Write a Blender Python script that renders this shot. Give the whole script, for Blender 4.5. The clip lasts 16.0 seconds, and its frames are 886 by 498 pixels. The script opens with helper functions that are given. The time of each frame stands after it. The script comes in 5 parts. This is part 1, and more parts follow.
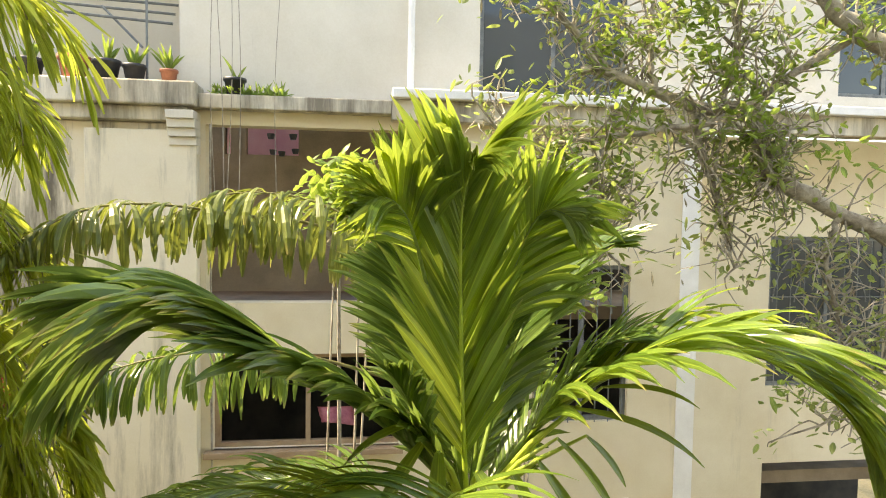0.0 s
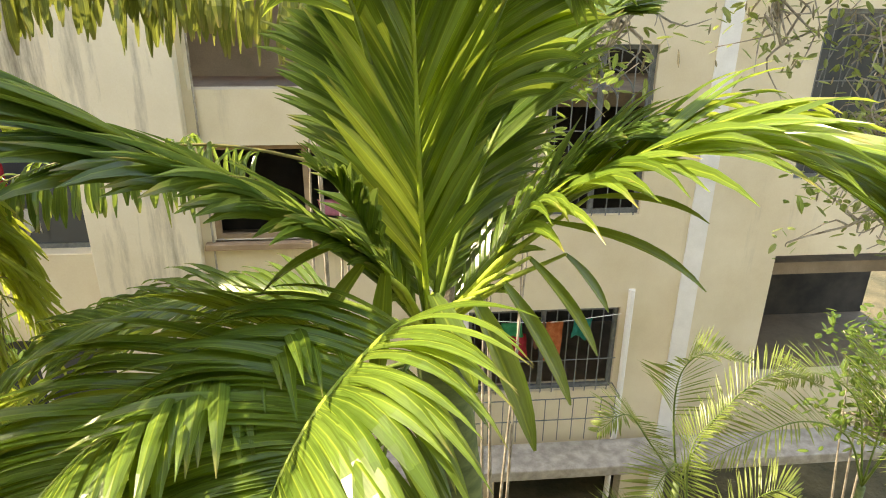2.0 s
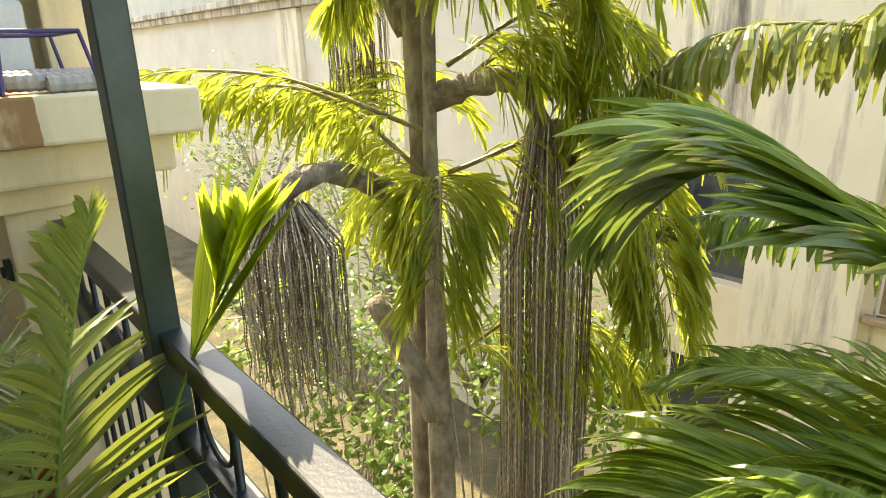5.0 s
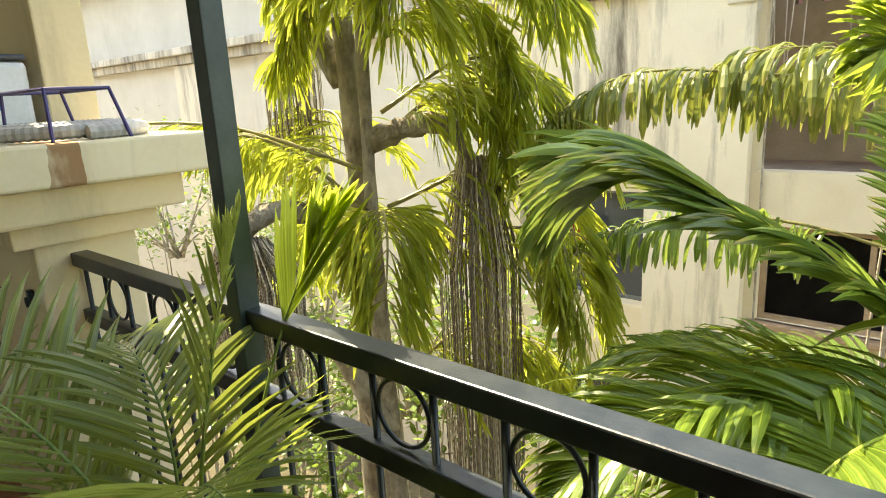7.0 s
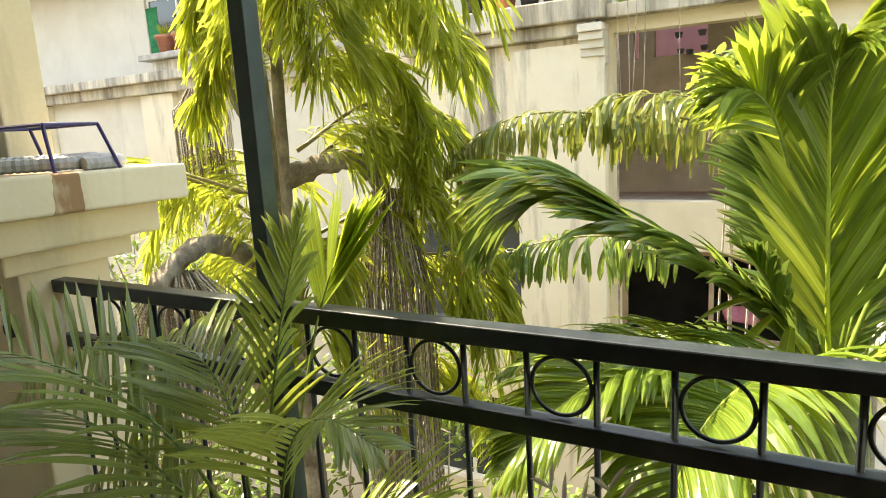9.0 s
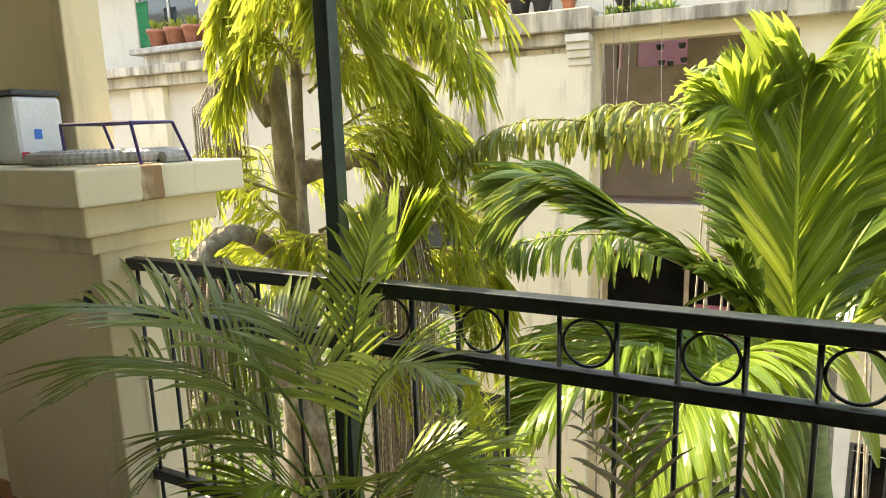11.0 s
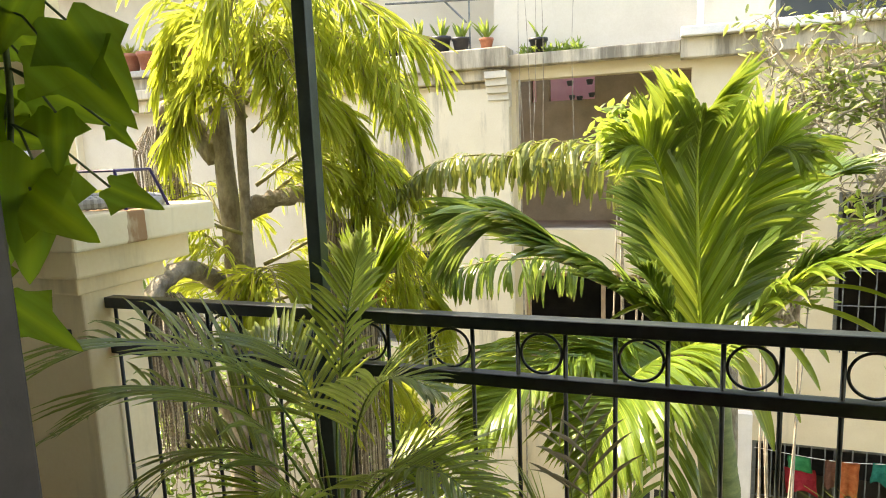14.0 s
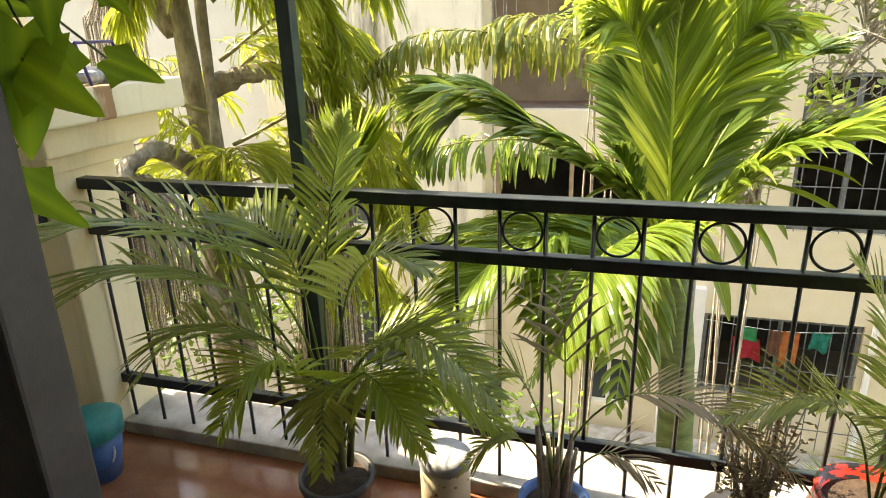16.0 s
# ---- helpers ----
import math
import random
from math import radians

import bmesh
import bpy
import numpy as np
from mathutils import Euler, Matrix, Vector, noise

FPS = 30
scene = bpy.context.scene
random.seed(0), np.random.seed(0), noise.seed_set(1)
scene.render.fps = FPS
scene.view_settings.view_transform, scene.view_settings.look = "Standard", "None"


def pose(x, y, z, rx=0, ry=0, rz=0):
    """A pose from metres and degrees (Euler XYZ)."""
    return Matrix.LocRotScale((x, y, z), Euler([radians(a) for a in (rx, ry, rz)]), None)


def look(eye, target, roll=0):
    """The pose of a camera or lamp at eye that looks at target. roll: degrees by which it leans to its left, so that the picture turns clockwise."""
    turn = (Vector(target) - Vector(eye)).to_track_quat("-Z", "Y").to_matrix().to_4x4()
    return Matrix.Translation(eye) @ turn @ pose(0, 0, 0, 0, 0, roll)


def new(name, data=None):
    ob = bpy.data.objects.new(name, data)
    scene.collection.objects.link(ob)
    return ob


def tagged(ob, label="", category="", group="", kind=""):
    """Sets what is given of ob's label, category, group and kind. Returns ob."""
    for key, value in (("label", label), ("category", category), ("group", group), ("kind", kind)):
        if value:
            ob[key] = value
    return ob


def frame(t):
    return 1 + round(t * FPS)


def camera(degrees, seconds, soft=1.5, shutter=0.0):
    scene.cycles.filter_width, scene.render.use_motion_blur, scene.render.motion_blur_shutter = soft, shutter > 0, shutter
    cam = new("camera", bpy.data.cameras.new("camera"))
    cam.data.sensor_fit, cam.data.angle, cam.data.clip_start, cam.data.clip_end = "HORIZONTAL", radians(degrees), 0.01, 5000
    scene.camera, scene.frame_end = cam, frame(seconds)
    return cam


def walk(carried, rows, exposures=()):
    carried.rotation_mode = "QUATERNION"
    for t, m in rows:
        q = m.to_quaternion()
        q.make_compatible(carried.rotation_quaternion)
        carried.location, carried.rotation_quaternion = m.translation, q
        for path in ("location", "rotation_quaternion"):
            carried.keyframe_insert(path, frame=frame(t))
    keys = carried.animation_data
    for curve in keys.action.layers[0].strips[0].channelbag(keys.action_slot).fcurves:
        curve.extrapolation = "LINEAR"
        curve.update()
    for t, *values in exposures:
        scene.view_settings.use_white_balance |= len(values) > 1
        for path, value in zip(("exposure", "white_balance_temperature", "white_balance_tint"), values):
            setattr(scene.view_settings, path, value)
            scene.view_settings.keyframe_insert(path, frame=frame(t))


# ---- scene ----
cam = camera(69.4, 16.0, soft=1.0)
PATH = [
    (0, (0.771, -0.003, 1.448), (1.032, 1.977, 1.347), 0.9),
    (0.5, (0.784, 0.042, 1.43), (1.133, 1.996, 1.178), 1.6),
    (1, (0.862, 0.156, 1.414), (1.228, 2.084, 1.031), 0.9),
    (1.5, (1.005, 0.382, 1.399), (1.295, 2.27, 0.805), 1.8),
    (2, (1.099, 0.527, 1.376), (1.277, 2.375, 0.633), 0.5),
    (2.5, (1.025, 0.511, 1.383), (0.81, 2.351, 0.631), 0.0),
    (3, (0.879, 0.456, 1.399), (0.179, 2.201, 0.716), 0.5),
    (3.5, (0.838, 0.458, 1.385), (-0.26, 2.005, 0.751), -0.8),
    (4, (0.902, 0.466, 1.419), (-0.424, 1.836, 0.816), -1.0),
    (4.5, (0.961, 0.477, 1.45), (-0.491, 1.711, 0.841), -1.4),
    (4.7, (0.974, 0.474, 1.443), (-0.505, 1.676, 0.837), -1.7),
    (6.8, (1.124, 0.042, 1.422), (-0.254, 1.411, 0.95), -3.3),
    (7, (1.149, -0.008, 1.432), (-0.148, 1.439, 0.958), -3.0),
    (7.5, (1.192, -0.106, 1.427), (0.019, 1.459, 1.004), -1.8),
    (8, (1.243, -0.238, 1.407), (0.123, 1.357, 0.958), -1.5),
    (8.5, (1.243, -0.362, 1.425), (0.17, 1.27, 1.0), -2.7),
    (9, (1.106, -0.506, 1.415), (0.138, 1.206, 1.05), -3.2),
    (9.2, (1.071, -0.563, 1.407), (0.109, 1.148, 1.02), -3.0),
    (11.3, (1.1, -0.915, 1.446), (0.207, 0.841, 1.096), -1.6),
    (11.5, (1.107, -0.914, 1.448), (0.202, 0.84, 1.124), -2.1),
    (12, (1.078, -1.02, 1.474), (0.248, 0.775, 1.179), -2.4),
    (12.5, (1.054, -1.122, 1.538), (0.3, 0.696, 1.185), -2.6),
    (13, (1.064, -1.197, 1.514), (0.365, 0.647, 1.184), -2.4),
    (13.5, (1.068, -1.244, 1.492), (0.385, 0.613, 1.206), -2.0),
    (14, (1.064, -1.252, 1.518), (0.396, 0.61, 1.222), -2.2),
    (14.5, (1.048, -1.279, 1.529), (0.411, 0.561, 1.071), -2.9),
    (15, (1.029, -1.288, 1.522), (0.431, 0.54, 0.971), -2.2),
    (15.5, (1.033, -1.277, 1.519), (0.455, 0.538, 0.908), -2.1),
    (16, (1.016, -1.292, 1.516), (0.464, 0.515, 0.861), -1.7),
]
walk(cam, [(t, look(eye, target, roll)) for t, eye, target, roll in PATH], exposures=[(0, 2.37, 8800, 12), (2, 2.37, 8800, 12), (3, 2.62, 8800, 11), (4, 2.66, 8800, 10), (7, 2.75, 8800, 10), (9, 2.78, 8800, 11), (14, 2.78, 8800, 13), (15, 2.9, 8800, 13), (16, 2.92, 8800, 13)])

# ---- world, sun ----
world = bpy.data.worlds.new("world")
scene.world = world
world.use_nodes = True
wn = world.node_tree
sky = wn.nodes.new("ShaderNodeTexSky")
sky.sky_type, sky.sun_disc = "NISHITA", False
TO_SUN = Vector((-0.56, 0.09, 0.80)).normalized()
sky.sun_elevation = math.asin(TO_SUN.z)
sky.sun_rotation = math.atan2(TO_SUN.x, TO_SUN.y)
wn.links.new(sky.outputs[0], wn.nodes["Background"].inputs[0])
wn.nodes["Background"].inputs[1].default_value = 0.15
sun = new("sun", bpy.data.lights.new("sun", "SUN"))
sun.data.energy, sun.data.angle, sun.data.color = 2.7, radians(0.6), (1.0, 0.94, 0.82)
sun.matrix_world = look(TO_SUN * 30, (0, 0, 0))


# ---- materials ----
def ramp_node(nt, stops):
    r = nt.nodes.new("ShaderNodeValToRGB")
    el = r.color_ramp.elements
    while len(el) < len(stops):
        el.new(0.5)
    for e, (p, c) in zip(el, stops):
        e.position, e.color = p, (*c, 1)
    return r


def mat_new(name, rough=0.7, metal=0.0):
    m = bpy.data.materials.new(name)
    m.use_nodes = True
    b = m.node_tree.nodes["Principled BSDF"]
    b.inputs["Roughness"].default_value, b.inputs["Metallic"].default_value = rough, metal
    return m, m.node_tree, b


def noise_of(nt, scale, stretch=(1, 1, 1), detail=4.0, rough=0.6):
    co = nt.nodes.new("ShaderNodeNewGeometry")
    mp = nt.nodes.new("ShaderNodeMapping")
    mp.inputs["Scale"].default_value = stretch
    nz = nt.nodes.new("ShaderNodeTexNoise")
    nz.inputs["Scale"].default_value, nz.inputs["Detail"].default_value = scale, detail
    nz.inputs["Roughness"].default_value = rough
    nt.links.new(co.outputs["Position"], mp.inputs[0])
    nt.links.new(mp.outputs[0], nz.inputs["Vector"])
    return nz


def mix_rgb(nt, fac, a, b, mode="MIX"):
    mx = nt.nodes.new("ShaderNodeMix")
    mx.data_type, mx.blend_type = "RGBA", mode
    for sock, v in ((mx.inputs[0], fac), (mx.inputs[6], a), (mx.inputs[7], b)):
        if isinstance(v, (int, float)):
            sock.default_value = v
        elif isinstance(v, tuple):
            sock.default_value = (*v, 1)
        else:
            nt.links.new(v, sock)
    return mx.outputs[2]


def bump_to(nt, b, height, strength=0.3, dist=0.01):
    bp = nt.nodes.new("ShaderNodeBump")
    bp.inputs["Strength"].default_value, bp.inputs["Distance"].default_value = strength, dist
    nt.links.new(height, bp.inputs["Height"])
    nt.links.new(bp.outputs[0], b.inputs["Normal"])


def surface(name, a, b_col, scale=3.0, rough=0.75, fine=60.0, bump=0.25, metal=0.0, stretch=(1, 1, 1), dist=0.004):
    """Two tones mixed by broad and fine noise, with a fine relief."""
    m, nt, b = mat_new(name, rough, metal)
    n1, n2 = noise_of(nt, scale, stretch), noise_of(nt, fine, stretch)
    r1 = ramp_node(nt, [(0.35, a), (0.68, b_col)])
    nt.links.new(n1.outputs[0], r1.inputs[0])
    c = mix_rgb(nt, 0.25, r1.outputs[0], n2.outputs[0], "OVERLAY")
    nt.links.new(c, b.inputs["Base Color"])
    bump_to(nt, b, n2.outputs[0], bump, dist)
    return m


def plaster(name, a, b_col, stain=(0.16, 0.15, 0.12), amount=0.5, threshold=0.56):
    """Painted plaster with rain streaks running down it."""
    m, nt, b = mat_new(name, 0.85)
    n1, n2 = noise_of(nt, 1.1), noise_of(nt, 45.0)
    r1 = ramp_node(nt, [(0.3, a), (0.7, b_col)])
    nt.links.new(n1.outputs[0], r1.inputs[0])
    st = noise_of(nt, 2.6, (1.0, 1.0, 0.12), 6.0, 0.7)
    rs = ramp_node(nt, [(threshold, (0, 0, 0)), (threshold + 0.2, (1, 1, 1))])
    nt.links.new(st.outputs[0], rs.inputs[0])
    fac = nt.nodes.new("ShaderNodeMath")
    fac.operation = "MULTIPLY"
    nt.links.new(rs.outputs[0], fac.inputs[0])
    fac.inputs[1].default_value = amount
    c = mix_rgb(nt, fac.outputs[0], r1.outputs[0], stain)
    c = mix_rgb(nt, 0.12, c, n2.outputs[0], "OVERLAY")
    nt.links.new(c, b.inputs["Base Color"])
    bump_to(nt, b, n2.outputs[0], 0.25, 0.004)
    return m


def leaf_mat(name, dark, light, through_col, trans=0.45, rough=0.38, scale=7.0):
    """Leaf blades: a glossy face, and light that comes through."""
    m, nt, b = mat_new(name, rough)
    info = nt.nodes.new("ShaderNodeNewGeometry")
    nz = noise_of(nt, scale)
    add = nt.nodes.new("ShaderNodeMath")
    add.operation = "MULTIPLY_ADD"
    nt.links.new(info.outputs["Random Per Island"], add.inputs[0])
    add.inputs[1].default_value = 0.55
    sub = nt.nodes.new("ShaderNodeMath")
    sub.operation = "MULTIPLY_ADD"
    nt.links.new(nz.outputs[0], sub.inputs[0])
    sub.inputs[1].default_value, sub.inputs[2].default_value = 0.9, -0.22
    nt.links.new(sub.outputs[0], add.inputs[2])
    r = ramp_node(nt, [(0.05, dark), (0.9, light)])
    nt.links.new(add.outputs[0], r.inputs[0])
    # lengthwise fibres, a paler midrib and some withered tips
    uvn = nt.nodes.new("ShaderNodeUVMap")
    sep = nt.nodes.new("ShaderNodeSeparateXYZ")
    nt.links.new(uvn.outputs[0], sep.inputs[0])

    def calc(op, x, y=0.0, z=0.0):
        m2 = nt.nodes.new("ShaderNodeMath")
        m2.operation = op
        for s, v in zip(m2.inputs, (x, y, z)):
            if isinstance(v, (int, float)):
                s.default_value = v
            else:
                nt.links.new(v, s)
        return m2.outputs[0]

    rnd = info.outputs["Random Per Island"]
    comb = nt.nodes.new("ShaderNodeCombineXYZ")
    nt.links.new(calc("MULTIPLY", sep.outputs[0], 11.0), comb.inputs[0])
    nt.links.new(calc("MULTIPLY", sep.outputs[1], 0.7), comb.inputs[1])
    nt.links.new(calc("MULTIPLY", rnd, 97.0), comb.inputs[2])
    fib = nt.nodes.new("ShaderNodeTexNoise")
    fib.inputs["Scale"].default_value, fib.inputs["Detail"].default_value = 1.0, 3.0
    nt.links.new(comb.outputs[0], fib.inputs["Vector"])
    fr = ramp_node(nt, [(0.3, (0.22, 0.22, 0.22)), (0.7, (0.78, 0.78, 0.78))])
    nt.links.new(fib.outputs[0], fr.inputs[0])
    col = mix_rgb(nt, 0.75, r.outputs[0], fr.outputs[0], "OVERLAY")
    rib_f = calc("MULTIPLY", calc("SUBTRACT", 1.0, calc("MULTIPLY", calc("ABSOLUTE", calc("SUBTRACT", sep.outputs[0], 0.5)), 14.0)), 0.5)
    rib_f = calc("MAXIMUM", calc("MULTIPLY", rib_f, calc("GREATER_THAN", sep.outputs[1], 0.001)), 0.0)
    col = mix_rgb(nt, rib_f, col, through_col)
    tip = calc("MULTIPLY", calc("MAXIMUM", calc("SUBTRACT", calc("MULTIPLY", sep.outputs[1], 6.0), 5.2), 0.0), calc("GREATER_THAN", rnd, 0.55))
    col = mix_rgb(nt, calc("MINIMUM", tip, 0.75), col, (0.34, 0.26, 0.10))
    nt.links.new(col, b.inputs["Base Color"])
    tr = nt.nodes.new("ShaderNodeBsdfTranslucent")
    tc = mix_rgb(nt, 0.5, through_col, col)
    nt.links.new(tc, tr.inputs[0])
    mx = nt.nodes.new("ShaderNodeMixShader")
    mx.inputs[0].default_value = trans
    nt.links.new(b.outputs[0], mx.inputs[1])
    nt.links.new(tr.outputs[0], mx.inputs[2])
    nt.links.new(mx.outputs[0], nt.nodes["Material Output"].inputs[0])
    fine = noise_of(nt, 160.0)
    bump_to(nt, b, fine.outputs[0], 0.12, 0.002)
    return m


M_WALL = plaster("cream_plaster", (0.66, 0.56, 0.38), (0.76, 0.67, 0.49), amount=0.35, threshold=0.6)
M_WALL_UP = plaster("pale_plaster", (0.60, 0.55, 0.45), (0.69, 0.64, 0.54), amount=0.3, threshold=0.6)
M_WALL_OWN = plaster("own_plaster", (0.66, 0.63, 0.54), (0.72, 0.69, 0.60), amount=0.1, threshold=0.62)
M_STAINED = plaster("stained_plaster", (0.70, 0.62, 0.46), (0.78, 0.70, 0.54), (0.17, 0.145, 0.10), 0.75, 0.51)
M_STREAKED = plaster("streaked_plaster", (0.70, 0.62, 0.46), (0.78, 0.70, 0.54), (0.11, 0.09, 0.065), 0.92, 0.475)
M_PILLAR = plaster("pillar_plaster", (0.74, 0.61, 0.37), (0.80, 0.68, 0.45), (0.25, 0.20, 0.12), 0.45, 0.55)
M_LEDGE = plaster("weathered_ledge", (0.50, 0.43, 0.31), (0.72, 0.66, 0.54), (0.13, 0.11, 0.08), 0.85, 0.42)
M_WHITE = surface("white_paint", (0.74, 0.72, 0.68), (0.84, 0.82, 0.78), 3, 0.6)
M_SILL = surface("brown_stone", (0.30, 0.20, 0.12), (0.42, 0.30, 0.19), 4, 0.6)
# near-black stands in for the shade inside unlit rooms
M_DARK = surface("unlit_room_black", (0.03, 0.028, 0.025), (0.07, 0.06, 0.05), 2, 0.9)
M_BROWN = surface("dim_interior_brown", (0.20, 0.15, 0.10), (0.30, 0.23, 0.16), 2, 0.9)
M_PINK = surface("pink_plaster", (0.72, 0.36, 0.46), (0.80, 0.48, 0.56), 2, 0.85)
M_GLASS, _nt, _b = mat_new("window_glass", 0.06)
_b.inputs["Base Color"].default_value = (0.05, 0.06, 0.065, 1)
M_IRON = surface("black_paint", (0.010, 0.016, 0.018), (0.028, 0.036, 0.038), 14, 0.34, 130, 0.3, dist=0.0015)
M_POLE = surface("green_black_paint", (0.012, 0.03, 0.028), (0.03, 0.055, 0.05), 9, 0.42, 120, 0.3, dist=0.0015)
M_TILE = surface("terracotta_tile", (0.22, 0.08, 0.042), (0.35, 0.14, 0.075), 5, 0.14, 90, 0.08)
M_STONE = surface("white_stone", (0.26, 0.24, 0.205), (0.46, 0.43, 0.38), 7, 0.5, 120, 0.2)
M_SOIL = surface("soil", (0.035, 0.024, 0.016), (0.08, 0.055, 0.035), 30, 0.95, 120, 0.8, dist=0.01)
M_GROUND = surface("garden_ground", (0.05, 0.05, 0.025), (0.13, 0.11, 0.06), 1.5, 0.95, 14, 0.8, dist=0.05)
M_BARK = surface("palm_bark", (0.15, 0.125, 0.09), (0.36, 0.325, 0.25), 11, 0.9, 45, 0.9, stretch=(1, 1, 0.55), dist=0.02)
M_BARK2 = surface("grey_bark", (0.22, 0.185, 0.14), (0.50, 0.45, 0.37), 8, 0.9, 45, 0.8, dist=0.015)
M_TRUNK_GREEN = surface("green_stem", (0.06, 0.10, 0.03), (0.16, 0.21, 0.07), 6, 0.6, 50, 0.4, stretch=(1, 1, 3))
M_RIB = surface("leaf_rib", (0.30, 0.42, 0.04), (0.46, 0.55, 0.09), 9, 0.45)
M_RIB_GREEN = surface("green_rib", (0.10, 0.17, 0.03), (0.20, 0.28, 0.05), 9, 0.45)
M_RIB_DARK = surface("dark_rib", (0.16, 0.14, 0.05), (0.28, 0.26, 0.08), 9, 0.5)
M_COCO = leaf_mat("coconut_leaf", (0.075, 0.15, 0.02), (0.21, 0.315, 0.06), (0.57, 0.67, 0.09), 0.5, 0.27)
M_COCO_DARK = leaf_mat("coconut_leaf_old", (0.05, 0.11, 0.022), (0.13, 0.20, 0.055), (0.40, 0.53, 0.09), 0.46, 0.22)
M_FISH = leaf_mat("fishtail_leaf", (0.13, 0.20, 0.02), (0.30, 0.36, 0.06), (0.68, 0.72, 0.10), 0.64, 0.4)
M_FISH_DULL = leaf_mat("fishtail_leaf_old", (0.09, 0.12, 0.02), (0.22, 0.25, 0.06), (0.40, 0.44, 0.08), 0.36, 0.36)
M_ARECA = leaf_mat("areca_leaf", (0.10, 0.15, 0.04), (0.26, 0.32, 0.10), (0.52, 0.60, 0.08), 0.5, 0.32)
# brighter copy of the areca leaf, with sunlight put into its colour
M_ARECA_SUNLIT = leaf_mat("sunlit_areca_leaf", (0.16, 0.26, 0.02), (0.30, 0.41, 0.06), (0.58, 0.66, 0.09), 0.5, 0.34)
M_BUSH = leaf_mat("bush_leaf", (0.08, 0.15, 0.03), (0.22, 0.32, 0.07), (0.50, 0.62, 0.10), 0.5, 0.4)
M_TREE = leaf_mat("tree_leaf", (0.14, 0.18, 0.06), (0.30, 0.36, 0.12), (0.46, 0.55, 0.12), 0.45, 0.45)
M_IVY = leaf_mat("ivy_leaf", (0.05, 0.11, 0.016), (0.14, 0.27, 0.04), (0.5, 0.68, 0.04), 0.52, 0.26)
M_DRY = leaf_mat("dry_leaf", (0.15, 0.13, 0.08), (0.32, 0.28, 0.18), (0.34, 0.30, 0.16), 0.3, 0.7)
M_BEAD, _nt, _b = mat_new("fruit_strings", 0.6)
_g = _nt.nodes.new("ShaderNodeObjectInfo")
_r = ramp_node(_nt, [(0.0, (0.075, 0.06, 0.042)), (0.5, (0.20, 0.165, 0.12)), (1.0, (0.46, 0.42, 0.33))])
_nt.links.new(_g.outputs["Random"], _r.inputs[0])
_nt.links.new(mix_rgb(_nt, 0.5, _r.outputs[0], noise_of(_nt, 80.0).outputs[0], "OVERLAY"), _b.inputs["Base Color"])
M_TERRA = surface("terracotta", (0.34, 0.12, 0.07), (0.50, 0.21, 0.13), 6, 0.8)
M_BLACKPOT = surface("black_plastic", (0.02, 0.02, 0.022), (0.05, 0.05, 0.055), 9, 0.45)
M_DOOR = surface("dark_door_paint", (0.03, 0.028, 0.028), (0.06, 0.055, 0.052), 5, 0.6)


# ---- mesh helpers ----
def mesh_of(name, bm, material, smooth=False):
    me = bpy.data.meshes.new(name)
    bm.to_mesh(me)
    bm.free()
    me.materials.append(material)
    if smooth:
        for p in me.polygons:
            p.use_smooth = True
    return me


def part(name, bm, material, parent=None, label="", smooth=False):
    ob = new(name, mesh_of(name, bm, material, smooth))
    if parent is not None:
        ob.parent = parent
    if label:
        ob["label"] = label
    return ob


def thing(name, label, category, group="", at=(0, 0, 0)):
    ob = new(name)
    ob.location = at
    ob.empty_display_size = 0.1
    return tagged(ob, label, category, group)


def cuboid(bm, x0, x1, y0, y1, z0, z1, bevel=0.0):
    vs = [bm.verts.new((x, y, z)) for x in (x0, x1) for y in (y0, y1) for z in (z0, z1)]
    fs = [bm.faces.new([vs[i] for i in f]) for f in ((0, 1, 3, 2), (4, 6, 7, 5), (0, 4, 5, 1), (2, 3, 7, 6), (0, 2, 6, 4), (1, 5, 7, 3))]
    if bevel:
        es = list({e for f in fs for e in f.edges})
        bmesh.ops.bevel(bm, geom=es, offset=bevel, segments=2, affect="EDGES", profile=0.5)
    return bm


def block(x0, x1, y0, y1, z0, z1, bevel=0.0):
    return cuboid(bmesh.new(), x0, x1, y0, y1, z0, z1, bevel)


def spline(pts, n):
    """n + 1 points on a smooth curve through pts."""
    p = [Vector(q) for q in pts]
    p = [p[0] * 2 - p[1]] + p + [p[-1] * 2 - p[-2]]
    out, segs = [], len(p) - 3
    for i in range(n + 1):
        u = i / n * segs
        k = min(int(u), segs - 1)
        t = u - k
        a, b, c, d = p[k : k + 4]
        out.append(0.5 * ((2 * b) + (c - a) * t + (2 * a - 5 * b + 4 * c - d) * t * t + (3 * b - a - 3 * c + d) * t**3))
    return out


